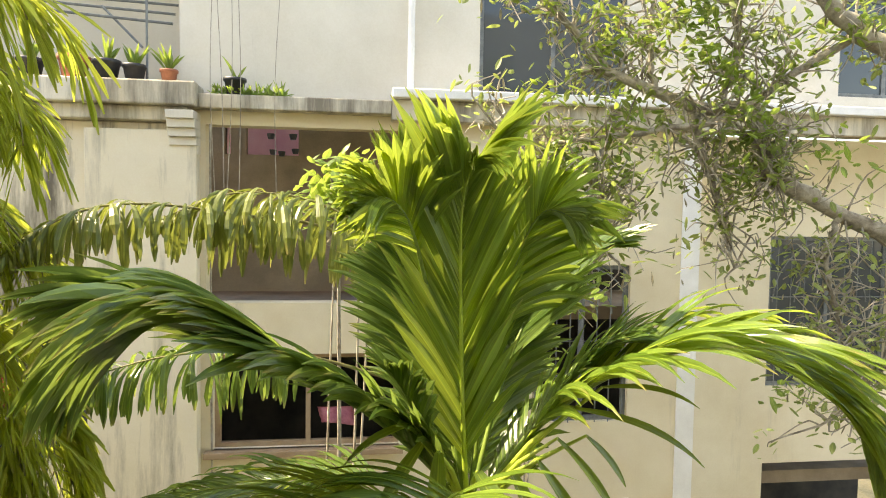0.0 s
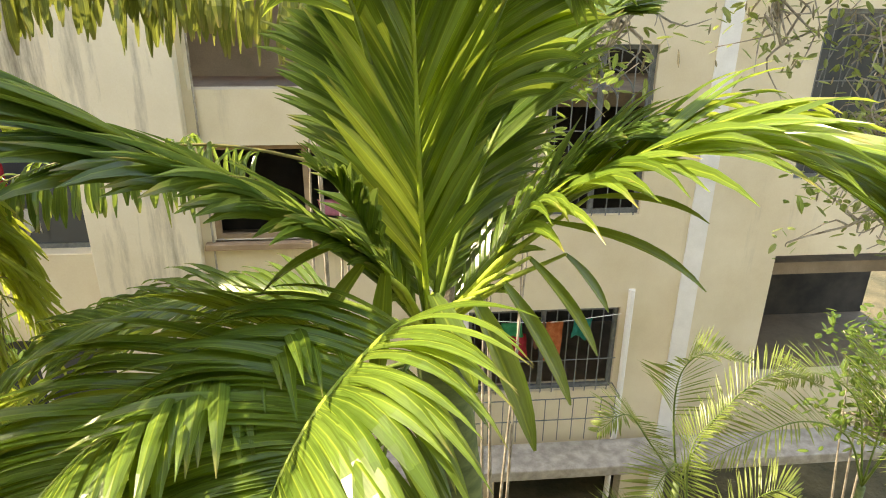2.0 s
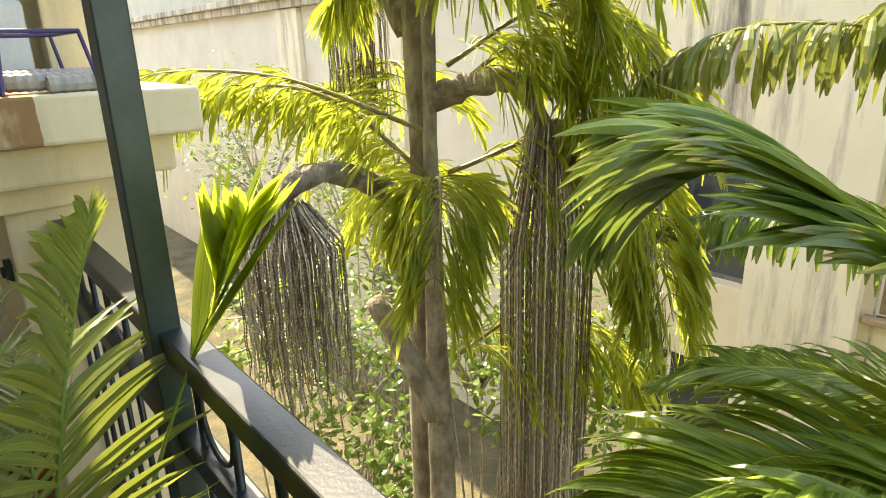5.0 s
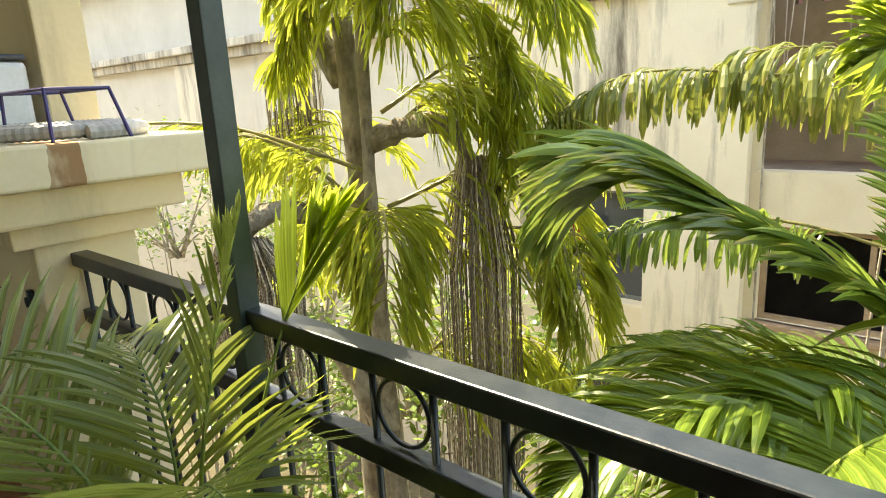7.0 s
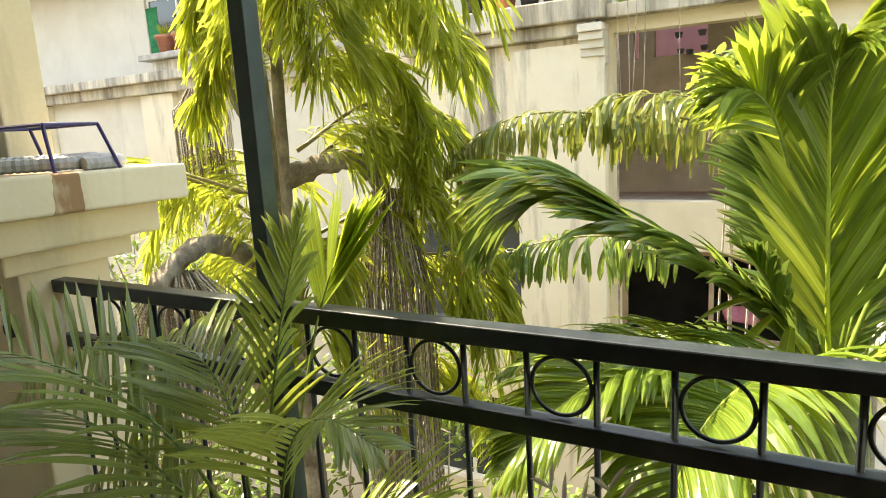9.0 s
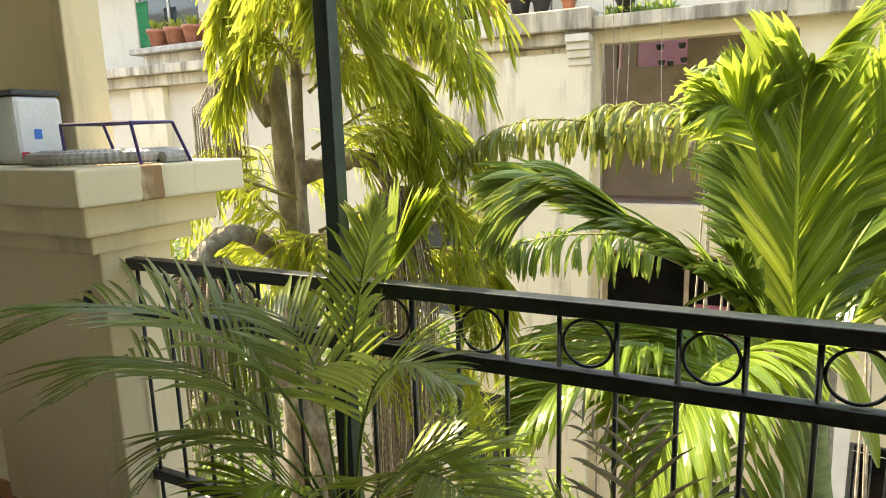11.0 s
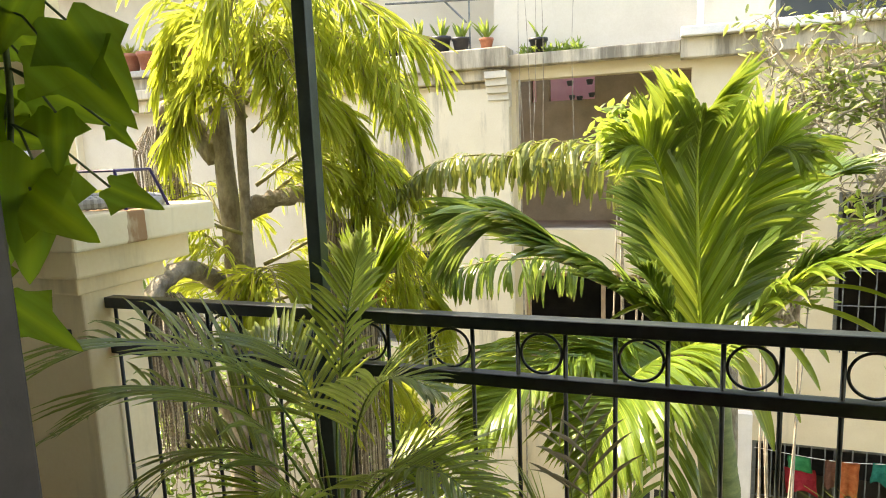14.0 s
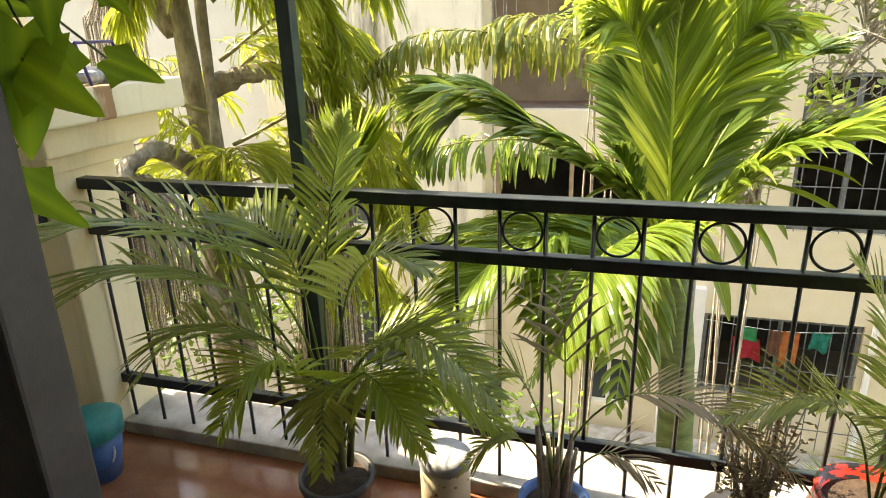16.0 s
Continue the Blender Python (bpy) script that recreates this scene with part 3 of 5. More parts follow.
palm_fronds(coco, (M_COCO, M_COCO_DARK), [
    # arching over to the pilaster's side
    dict(pts=[C, (1.12, 2.93, 0.32), (0.86, 2.76, 0.6), (0.62, 2.6, 0.79), (0.42, 2.45, 0.97), (0.25, 2.33, 1.05), (0.1, 2.22, 1.0)], m=1, n=140, length=0.76, width=0.07, fwd=2.1, lift=0.27, droop=0.09, start=0.1, jit=0.12, seed=1, rows=9, tipscale=0.85, tipdroop=0.55),
    # arching over to the column's side
    dict(pts=[C, (1.55, 2.95, 0.40), (1.80, 2.85, 0.66), (2.1, 2.74, 0.83), (2.4, 2.64, 0.85), (2.68, 2.5, 0.68), (2.8, 2.45, 0.5)], m=0, n=90, length=0.74, width=0.052, fwd=1.4, lift=0.4, droop=0.15, start=0.16, jit=0.14, seed=2, rows=9, tipscale=0.8, tipdroop=0.3),
    # upright leaf, seen from below
    dict(pts=[C, (1.28, 3.0, 0.5), (1.26, 2.99, 1.0), (1.25, 2.96, 1.35), (1.26, 2.9, 1.52), (1.28, 2.82, 1.6)], m=0, n=52, length=0.68, width=0.06, fwd=2.2, lift=0.0, droop=0.05, start=0.12, up=(0, -1, 0), jit=0.3, seed=3, shape="wide", rows=9, tipdroop=0.55),
    # newest leaf, still closed and spiky
    dict(pts=[C, (1.2, 3.12, 0.8), (1.08, 3.13, 1.3), (1.0, 3.12, 1.6)], m=0, n=44, length=0.52, width=0.026, fwd=3.4, lift=0.0, droop=0.0, start=0.5, jit=0.15, up=(0, -1, 0), seed=4, tipscale=0.8),
    dict(pts=[C, (1.2, 3.05, 0.7), (1.08, 2.98, 1.2), (1.0, 2.9, 1.4), (0.9, 2.8, 1.46), (0.8, 2.74, 1.4)], m=0, n=40, length=0.38, width=0.05, fwd=1.2, lift=0.2, droop=0.2, start=0.42, up=(0, -1, 0.6), jit=0.2, seed=14, shape="wide", rows=8),
    dict(pts=[C, (1.42, 3.12, 0.75), (1.55, 3.15, 1.2), (1.66, 3.1, 1.42), (1.8, 3.0, 1.38)], m=0, n=46, length=0.5, width=0.05, fwd=1.3, lift=0.1, droop=0.16, start=0.3, up=(0, -1, 0), jit=0.2, seed=5, shape="wide", rows=8),
    dict(pts=[C, (1.5, 3.2, 0.6), (1.72, 3.35, 1.0), (1.95, 3.4, 1.2), (2.15, 3.4, 1.25)], m=1, n=34, length=0.5, width=0.06, fwd=1.1, lift=0.3, droop=0.12, start=0.3, seed=15, shape="wide"),
    # darker leaves filling the crown's foot
    dict(pts=[C, (1.14, 3.02, 0.36), (1.02, 2.97, 0.62), (0.94, 2.92, 0.74)], m=1, n=36, length=0.34, width=0.045, fwd=1.1, lift=0.3, droop=0.15, start=0.1, seed=51, shape="wide"),
    dict(pts=[C, (1.55, 3.05, 0.34), (1.78, 3.0, 0.66), (1.95, 2.9, 0.84), (2.1, 2.8, 0.86)], m=1, n=44, length=0.42, width=0.045, fwd=1.1, lift=0.3, droop=0.15, start=0.1, seed=52, shape="wide"),
    dict(pts=[C, (1.22, 3.2, 0.5), (1.08, 3.3, 0.95), (0.98, 3.3, 1.25)], m=1, n=40, length=0.5, width=0.05, fwd=1.3, lift=0.0, droop=0.12, start=0.1, up=(0, -1, 0), seed=53, shape="wide"),
    dict(pts=[C, (1.42, 3.2, 0.5), (1.56, 3.3, 0.9), (1.68, 3.3, 1.15)], m=1, n=40, length=0.5, width=0.05, fwd=1.3, lift=0.0, droop=0.12, start=0.1, up=(0, -1, 0), seed=54, shape="wide"),
    # low leaves that hang out over the garden
    dict(pts=[C, (1.2, 2.6, 0.33), (1.03, 2.22, 0.38), (0.92, 2.0, 0.33), (0.84, 1.84, 0.18), (0.79, 1.72, -0.05)], m=0, n=84, length=0.56, width=0.05, fwd=0.55, lift=0.6, droop=0.22, start=0.22, seed=6, shape="wide", rows=8),
    dict(pts=[C, (0.95, 2.65, 0.30), (0.68, 2.34, 0.38), (0.46, 2.08, 0.33), (0.3, 1.9, 0.2), (0.2, 1.8, 0.05)], m=0, n=80, length=0.52, width=0.045, fwd=0.9, lift=0.5, droop=0.2, start=0.2, seed=7, shape="wide", rows=8),
    dict(pts=[C, (0.85, 3.1, 0.2), (0.35, 3.08, 0.2), (-0.05, 3.04, 0.1), (-0.3, 3.0, -0.05)], m=1, n=56, length=0.46, width=0.045, fwd=0.9, lift=0.25, droop=0.18, start=0.2, seed=8, shape="wide", rows=7),
    dict(pts=[(1.32, 3.0, -0.05), (1.2, 2.75, 0.05), (1.1, 2.5, -0.25), (1.05, 2.4, -0.75)], m=1, n=13, length=0.42, width=0.05, fwd=0.7, lift=0.1, droop=0.34, start=0.3, seed=10, shape="wide"),
    dict(pts=[(1.3, 3.0, -0.05), (1.0, 2.9, -0.1), (0.7, 2.75, -0.35), (0.5, 2.7, -0.8)], m=1, n=15, length=0.42, width=0.05, fwd=0.7, lift=0.1, droop=0.34, start=0.3, seed=12, shape="wide"),
])
# loose broad leaflets round the crown's foot
rng = random.Random(77)
for p, tip, w in (((1.44, 2.7, 0.36), (1.58, 2.62, -0.13), 0.11), ((1.54, 2.7, 0.41), (1.70, 2.64, 0.01), 0.085), ((1.62, 2.7, 0.50), (1.79, 2.66, 0.17), 0.075), ((1.75, 2.72, 0.50), (1.86, 2.7, 0.30), 0.07),
                  ((1.70, 2.74, 0.61), (2.14, 2.7, 0.32), 0.08), ((1.03, 2.7, 0.58), (0.80, 2.62, 0.43), 0.09), ((1.07, 2.7, 0.50), (0.90, 2.6, 0.16), 0.085), ((1.14, 2.72, 0.45), (1.11, 2.62, 0.08), 0.075),
                  ((1.81, 2.72, 0.70), (2.16, 2.7, 0.57), 0.06), ((1.30, 2.74, 0.36), (1.40, 2.55, 0.10), 0.09)):
    bm = bmesh.new()
    d = Vector(tip) - Vector(p)
    L = d.length * 1.12
    d = d.normalized() + Vector((0, -0.1, 0.45))
    blade(bm, p, d, Vector((0, 0, 1)).cross(Vector(d)), L, w, 0.13, 9, 0.2, "oval", 0.35, rng)
    at_base(part("leaflet", bm, M_COCO, coco, "broad ribbed hanging leaflet", smooth=True), coco)
    s0 = Vector(p)
    bm = bmesh.new()
    tube(bm, [C, C.lerp(s0, 0.6) + Vector((0, 0, 0.04)), s0], [0.018, 0.012, 0.006], 6)
    at_base(part("leaf_stalk", bm, M_RIB, coco, smooth=True), coco)


# ---- fishtail palm with hanging fruit strings ----
def fish_frond(base, pts, material, pinnae=13, plen=0.62, leaf=0.28, width=0.024, seed=1, droop=0.24, name="frond"):
    """A twice-feathered leaf: ribs that carry drooping wedge-shaped leaflets."""
    rng = random.Random(seed)
    path = spline(pts, 40)
    bm, rm = bmesh.new(), bmesh.new()
    tube(rm, path[::2], [0.016 * (1 - 0.8 * i / 20) for i in range(21)], 6)
    for i in range(pinnae):
        s = 0.06 + 0.94 * (i + 0.5) / pinnae
        k = min(int(s * 40), 39)
        p, t = path[k], (path[k + 1] - path[k]).normalized()
        side = t.cross(Vector((0, 0, 1))).normalized()
        for sg in (-1, 1):
            d = (t * 0.7 + side * sg * rng.uniform(0.6, 1.1) + Vector((0, 0, rng.uniform(-0.1, 0.35)))).normalized()
            q, L = p.copy(), plen * rng.uniform(0.7, 1.1) * (1.1 - 0.5 * s)
            line = [q.copy()]
            m = 11
            for j in range(m):
                q = q + d * (L / m)
                line.append(q.copy())
                for sg2 in (-1, 1):
                    b = d.cross(Vector((0, 0, 1)))
                    b = b.normalized() if b.length > 0.05 else side
                    e = d * 0.9 + b * sg2 * rng.uniform(0.15, 0.6) + DOWN * rng.uniform(0.0, 0.7)
                    blade(bm, q, e, d + b * 0.3 * sg2, leaf * rng.uniform(0.7, 1.25), width * rng.uniform(0.7, 1.2), 0.25, 4, 0.1, "fish", rng.uniform(-0.8, 0.8), rng)
                d = (d + DOWN * droop * (0.3 + j / m)).normalized()
            tube(rm, line, 0.004, 4)
    f = at_base(part(name, bm, material, base), base)
    r = part("rib", rm, M_RIB_DARK, f, smooth=True)
    return f


def bead_cluster(base, top, n, spread, bottom, seed, arch):
    rng = random.Random(seed)
    bm = bmesh.new()
    tube(bm, spline(arch, 16), [0.075 - 0.0016 * i for i in range(17)], 9, 0.28, rng)
    stalk = at_base(part("flower_stalk", bm, M_BARK, base, "thick curved grey flower stalk", smooth=True), base)
    for i in range(n):
        a, r = rng.uniform(0, 2 * math.pi), math.sqrt(rng.random())
        x, y = top[0] + spread[0] * r * math.cos(a), top[1] + spread[1] * r * math.sin(a)
        z1 = bottom + rng.uniform(0, 0.5)
        pts = [Vector((top[0] + (x - top[0]) * 0.4, top[1] + (y - top[1]) * 0.4, top[2] + 0.03))]
        m = 84
        for j in range(1, m + 1):
            f = j / m
            w = min(1, 0.45 + f * 2.6)
            pts.append(Vector((top[0] + (x - top[0]) * w + 0.004 * math.sin(j * 0.26 + i), top[1] + (y - top[1]) * w + 0.004 * math.cos(j * 0.31 + i), top[2] + (z1 - top[2]) * f + (0.05 * math.sin(3 * f) if j < 5 else 0))))
        bm = bmesh.new()
        tube(bm, pts, [0.0018 + 0.0034 * (j % 2) for j in range(m + 1)], 4)
        part("fruit_string", bm, M_BEAD, stalk)


fish = thing("fishtail_palm", "fishtail palm with yellow-green leaflets and hanging fruit strings", "palm", at=(-2.1, 3.15, -6.2))
bm = bmesh.new()
tp = spline([(-2.1, 3.15, -6.25), (-2.08, 3.15, -2.0), (-2.1, 3.15, 0), (-2.08, 3.15, 1.5), (-2.0, 3.15, 3.2)], 40)
tube(bm, tp, [0.13 - 0.09 * min(1, i / 26) for i in range(41)], 12, 0.05, random.Random(4))
at_base(part("trunk", bm, M_BARK, fish, smooth=True), fish)
bm = bmesh.new()
tube(bm, spline([(-2.35, 3.2, -6.25), (-2.38, 3.25, -1), (-2.3, 3.25, 0.5), (-2.3, 3.2, 1.9)], 30), [0.13 - 0.0022 * i for i in range(31)], 12, 0.06, random.Random(5))
at_base(part("trunk", bm, M_BARK, fish, smooth=True), fish)
bm = bmesh.new()
tube(bm, spline([(-2.05, 3.1, -0.9), (-2.2, 3.0, -0.5), (-2.35, 2.85, -0.1)], 10), [0.09, 0.09, 0.08, 0.08, 0.075, 0.07, 0.07, 0.07, 0.07, 0.07, 0.06], 9, 0.1, random.Random(6))
at_base(part("branch_stub", bm, M_BARK, fish, smooth=True), fish)
bead_cluster(fish, (-1.5, 3.5, 0.98), 170, (0.30, 0.28), -2.3, 5, [(-2.1, 3.2, 1.12), (-1.88, 3.3, 1.2), (-1.64, 3.42, 1.2), (-1.5, 3.5, 0.9)])
bead_cluster(fish, (-2.04, 2.18, 0.66), 190, (0.30, 0.27), -0.45, 6, [(-2.15, 3.12, 0.30), (-2.16, 2.95, 0.56), (-2.12, 2.7, 0.72), (-2.08, 2.45, 0.80), (-2.05, 2.2, 0.76), (-2.02, 2.0, 0.62)])
bead_cluster(fish, (-2.88, 3.2, 1.75), 90, (0.22, 0.2), 0.75, 7, [(-2.35, 3.2, 1.5), (-2.6, 3.2, 1.85), (-2.8, 3.2, 1.9), (-2.88, 3.2, 1.7)])
for k, pts in enumerate([
    [(-2.05, 3.15, 2.0), (-1.7, 3.05, 2.5), (-1.15, 2.95, 2.55), (-0.6, 2.9, 2.2)],
    [(-2.05, 3.2, 1.9), (-1.7, 3.3, 2.3), (-1.25, 3.4, 2.3), (-0.85, 3.45, 1.9)],
    [(-2.05, 3.1, 2.1), (-1.8, 2.95, 2.35), (-1.5, 2.85, 2.25), (-1.3, 2.8, 1.9)],
    [(-2.05, 3.25, 1.7), (-1.85, 3.4, 1.9), (-1.6, 3.65, 1.9), (-1.4, 3.8, 1.6)],
    [(-2.05, 3.25, 1.3), (-1.75, 3.7, 1.6), (-1.3, 3.85, 1.5), (-0.95, 3.9, 1.1)],
    [(-2.05, 3.2, 1.8), (-2.2, 3.05, 2.1), (-2.33, 2.95, 2.0), (-2.45, 2.85, 1.7)],
    [(-2.05, 3.2, 2.1), (-2.2, 3.1, 2.5), (-2.36, 3.0, 2.5), (-2.5, 2.9, 2.2)],
    [(-2.05, 3.2, 2.1), (-1.9, 3.5, 2.5), (-1.6, 3.8, 2.4), (-1.2, 4.0, 2.0)],
    [(-2.05, 3.2, 2.4), (-1.9, 2.9, 2.9), (-1.6, 2.6, 2.9), (-1.3, 2.4, 2.5)],
    [(-2.1, 3.1, 0.7), (-2.35, 2.65, 1.15), (-2.55, 2.15, 1.22), (-2.7, 1.7, 0.98)],
    [(-2.1, 3.1, 0.95), (-2.6, 2.5, 1.26), (-3.1, 1.95, 1.3), (-3.6, 1.5, 1.12)],
    [(-2.0, 3.3, 1.2), (-1.75, 3.5, 1.4), (-1.5, 3.65, 1.35), (-1.3, 3.7, 1.05)],
    [(-2.1, 3.1, 0.5), (-1.85, 3.0, 0.72), (-1.65, 2.85, 0.6), (-1.6, 2.75, 0.2)],
    [(-2.0, 3.2, 0.7), (-1.5, 3.75, 0.95), (-1.1, 3.85, 0.7), (-0.9, 3.8, 0.2)],
    [(-2.0, 3.3, 0.4), (-1.4, 3.85, 0.5), (-1.05, 3.9, 0.3), (-0.9, 3.9, -0.1)],
    [(-2.3, 3.2, 0.9), (-2.7, 3.4, 1.3), (-3.2, 3.4, 1.2), (-3.6, 3.3, 0.7)],
    [(-2.3, 3.3, 0.3), (-2.8, 3.6, 0.6), (-3.3, 3.7, 0.4), (-3.7, 3.7, -0.1)],
    [(-2.0, 3.2, -0.5), (-1.7, 3.6, -0.2), (-1.4, 4.0, -0.4), (-1.2, 4.2, -0.9)],
]):
    fish_frond(fish, pts, M_FISH, seed=20 + k, plen=0.45 if k in (2, 3, 11) else 0.36 if k in (5, 6) else 0.4 if k in (9, 10, 12) else 0.62, droop=0.12 if k in (9, 10) else 0.24, leaf=0.24 if k in (9, 10) else 0.29)

back = thing("palm_behind", "arching palm with broad drooping leaflets", "palm", at=(1.7, 5.0, -6.2))
bm = bmesh.new()
tube(bm, spline([(1.7, 5.0, -6.25), (1.65, 5.0, -3), (1.6, 4.9, 0.3)], 20), [0.12 - 0.002 * i for i in range(21)], 10, 0.05, random.Random(8))
at_base(part("trunk", bm, M_BARK, back, smooth=True), back)
palm_fronds(back, (M_FISH_DULL, M_COCO_DARK), [
    dict(pts=[(1.6, 4.9, 0.3), (1.2, 4.6, 1.05), (0.62, 4.4, 1.44), (0.1, 4.2, 1.51), (-0.3, 4.05, 1.35)], n=62, length=0.58, width=0.05, twist=1.5, fwd=0.5, lift=-0.2, droop=0.9, jit=0.6, start=0.25, seed=31, rib_mat=M_RIB_DARK, shape="fish"),
    dict(pts=[(1.6, 4.9, 0.2), (0.8, 4.5, 1.2), (0.1, 4.2, 1.38), (-0.45, 3.9, 1.43), (-0.76, 3.7, 1.30), (-0.95, 3.55, 1.1)], n=66, length=0.42, width=0.045, twist=1.4, fwd=0.4, lift=-0.2, droop=0.9, jit=0.6, start=0.3, seed=32, rib_mat=M_RIB_DARK, shape="fish"),
    dict(pts=[(1.6, 4.9, 0.0), (0.5, 4.4, 0.48), (-0.15, 4.2, 0.55), (-0.62, 4.05, 0.47), (-0.92, 3.9, 0.32)], m=1, n=54, length=0.42, width=0.045, twist=1.5, fwd=0.5, lift=-0.2, droop=0.9, jit=0.9, start=0.25, seed=33, rib_mat=M_RIB_DARK, shape="fish"),
])

# ---- potted areca palms on the balcony ----
def areca(base, at, rows, stems, seed):
    rng = random.Random(seed)
    for k in range(stems):
        a = 2 * math.pi * k / stems
        bm = bmesh.new()
        p = Vector(at) + Vector((0.04 * math.cos(a), 0.04 * math.sin(a), 0))
        tube(bm, [p, p + Vector((0.02 * math.cos(a), 0.02 * math.sin(a), 0.15)), p + Vector((0.05 * math.cos(a), 0.05 * math.sin(a), 0.36))], [0.013, 0.011, 0.008], 7)
        at_base(part("stem", bm, M_TRUNK_GREEN, base, smooth=True), base)
    for k, pts in enumerate(rows):
        # later fronds take the brighter copy, as if sun fell on them
        palm_fronds(base, (M_ARECA_SUNLIT if k > 7 else M_ARECA,), [dict(pts=[at, *pts], n=28, length=0.42 if k < 2 else 0.22 if k in (2, 5, 9) else 0.3, width=0.021, fwd=0.75, lift=0.25, droop=0.15, start=0.38, rib_r=0.006, seed=seed + k, rows=5)])


pa = thing("potted_areca_palm", "feathery green areca palm in a black pot", "plant", at=(0.08, 0.42, -0.185))
bm = lathe(bmesh.new(), [(0.10, -0.185), (0.125, 0.0), (0.135, 0.005), (0.135, 0.03), (0.12, 0.03), (0.115, -0.01)], 28, (0.08, 0.40, 0))
at_base(part("pot", bm, M_BLACKPOT, pa, smooth=True), pa)
at_base(part("soil", lathe(bmesh.new(), [(0.113, -0.02), (0.11, 0.005)], 24, (0.08, 0.40, 0)), M_SOIL, pa), pa)
areca(pa, (0.08, 0.43, 0.05), [
    [(0.02, 0.38, 0.58), (-0.12, 0.26, 0.90), (-0.40, 0.12, 1.02), (-0.70, -0.02, 0.92)],
    [(0.0, 0.4, 0.45), (-0.16, 0.3, 0.75), (-0.44, 0.22, 0.84), (-0.8, 0.15, 0.66)],
    [(0.06, 0.46, 0.6), (0.08, 0.52, 0.95), (0.10, 0.57, 1.14), (0.12, 0.6, 1.25)],
    [(0.12, 0.42, 0.5), (0.2, 0.4, 0.78), (0.32, 0.38, 0.88), (0.46, 0.37, 0.85)],
    [(0.14, 0.4, 0.38), (0.3, 0.32, 0.6), (0.5, 0.24, 0.68), (0.7, 0.16, 0.58)],
    [(0.11, 0.38, 0.3), (0.14, 0.28, 0.46), (0.18, 0.18, 0.48), (0.22, 0.06, 0.32)],
    [(0.0, 0.4, 0.42), (-0.18, 0.34, 0.6), (-0.4, 0.3, 0.58), (-0.6, 0.26, 0.36)],
    [(0.03, 0.44, 0.5), (-0.05, 0.48, 0.78), (-0.2, 0.5, 0.92), (-0.42, 0.52, 0.9)],
    [(0.15, 0.45, 0.4), (0.28, 0.5, 0.55), (0.42, 0.52, 0.58), (0.58, 0.54, 0.46)],
    [(0.13, 0.42, 0.28), (0.24, 0.36, 0.42), (0.36, 0.32, 0.42), (0.46, 0.28, 0.28)],
    [(0.12, 0.38, 0.32), (0.22, 0.3, 0.5), (0.34, 0.22, 0.54), (0.48, 0.14, 0.42)],
    [(0.05, 0.38, 0.35), (0.0, 0.28, 0.52), (-0.05, 0.17, 0.55), (-0.1, 0.06, 0.42)],
    [(0.16, 0.44, 0.3), (0.34, 0.44, 0.44), (0.52, 0.42, 0.44), (0.68, 0.4, 0.3)],
], 7, 50)
# the newest leaf above the rail, its sunlight put into a brighter leaf colour
palm_fronds(pa, (M_ARECA_SUNLIT,), [dict(pts=[(0.08, 0.43, 0.05), (0.07, 0.5, 0.5), (0.05, 0.66, 0.88), (0.06, 0.76, 1.08), (0.16, 0.78, 1.22)], n=22, length=0.34, width=0.03, fwd=1.5, lift=0.15, droop=0.05, start=0.6, rib_r=0.006, seed=49, rows=5, label="yellow-green young leaf")])

# the garden palms and the block stand a little over from where they are drawn up
BX, BZ = -0.24, 0.03
building.location += Vector((BX, 0, BZ))
fish.location += Vector((0.15, -0.38, 0.03))
coco.location += Vector((-0.045, -0.24, 0.06))
back.location += Vector((-0.05, -0.25, 0.06))

# ---- windows, grilles and pipes of the facing block ----
def grille(x0, x1, z0, z1, y, nbars, frame_mat, arch=False, cross=(0.5,), glass=True):
    win = bpart("window", wall_cells(x0, x1, z0, z1, y + 0.06, y + 0.11, [(x0 + 0.06, (x0 + x1) / 2 - 0.03, z0 + 0.06, z1 - 0.06), ((x0 + x1) / 2 + 0.03, x1 - 0.06, z0 + 0.06, z1 - 0.06)]), frame_mat)
    if glass:
        bpart("pane", block(x0 + 0.05, x1 - 0.05, y + 0.08, y + 0.086, z0 + 0.05, z1 - 0.05), M_GLASS, parent=win)
    for k in range(nbars):
        x = x0 + (x1 - x0) * (k + 0.5) / nbars
        bm = bmesh.new()
        tube(bm, [Vector((x, y - 0.03, z0)), Vector((x, y - 0.03, z1))], 0.008, 6)
        bpart("bar", bm, M_GRILLE, parent=win)
    for f in cross:
        bm = bmesh.new()
        z = z0 + (z1 - z0) * f
        tube(bm, [Vector((x0, y - 0.03, z)), Vector((x1, y - 0.03, z))], 0.009, 6)
        bpart("bar", bm, M_GRILLE, parent=win)
    if arch:
        for cx, r in (((x0 + x1) / 2, (x1 - x0) * 0.48), ((x0 + x1) / 2, (x1 - x0) * 0.3), ((x0 + x1) / 2, (x1 - x0) * 0.14)):
            bm = bmesh.new()
            zc = z1 - (x1 - x0) * 0.5
            tube(bm, [Vector((cx + r * math.cos(a), y - 0.03, zc + r * math.sin(a))) for a in np.linspace(0, math.pi, 19)], 0.009, 6)
            bpart("arched_bar", bm, M_GRILLE, parent=win)
    return win


M_GRILLE = surface("grey_grille", (0.10, 0.11, 0.11), (0.2, 0.21, 0.2), 10, 0.5)
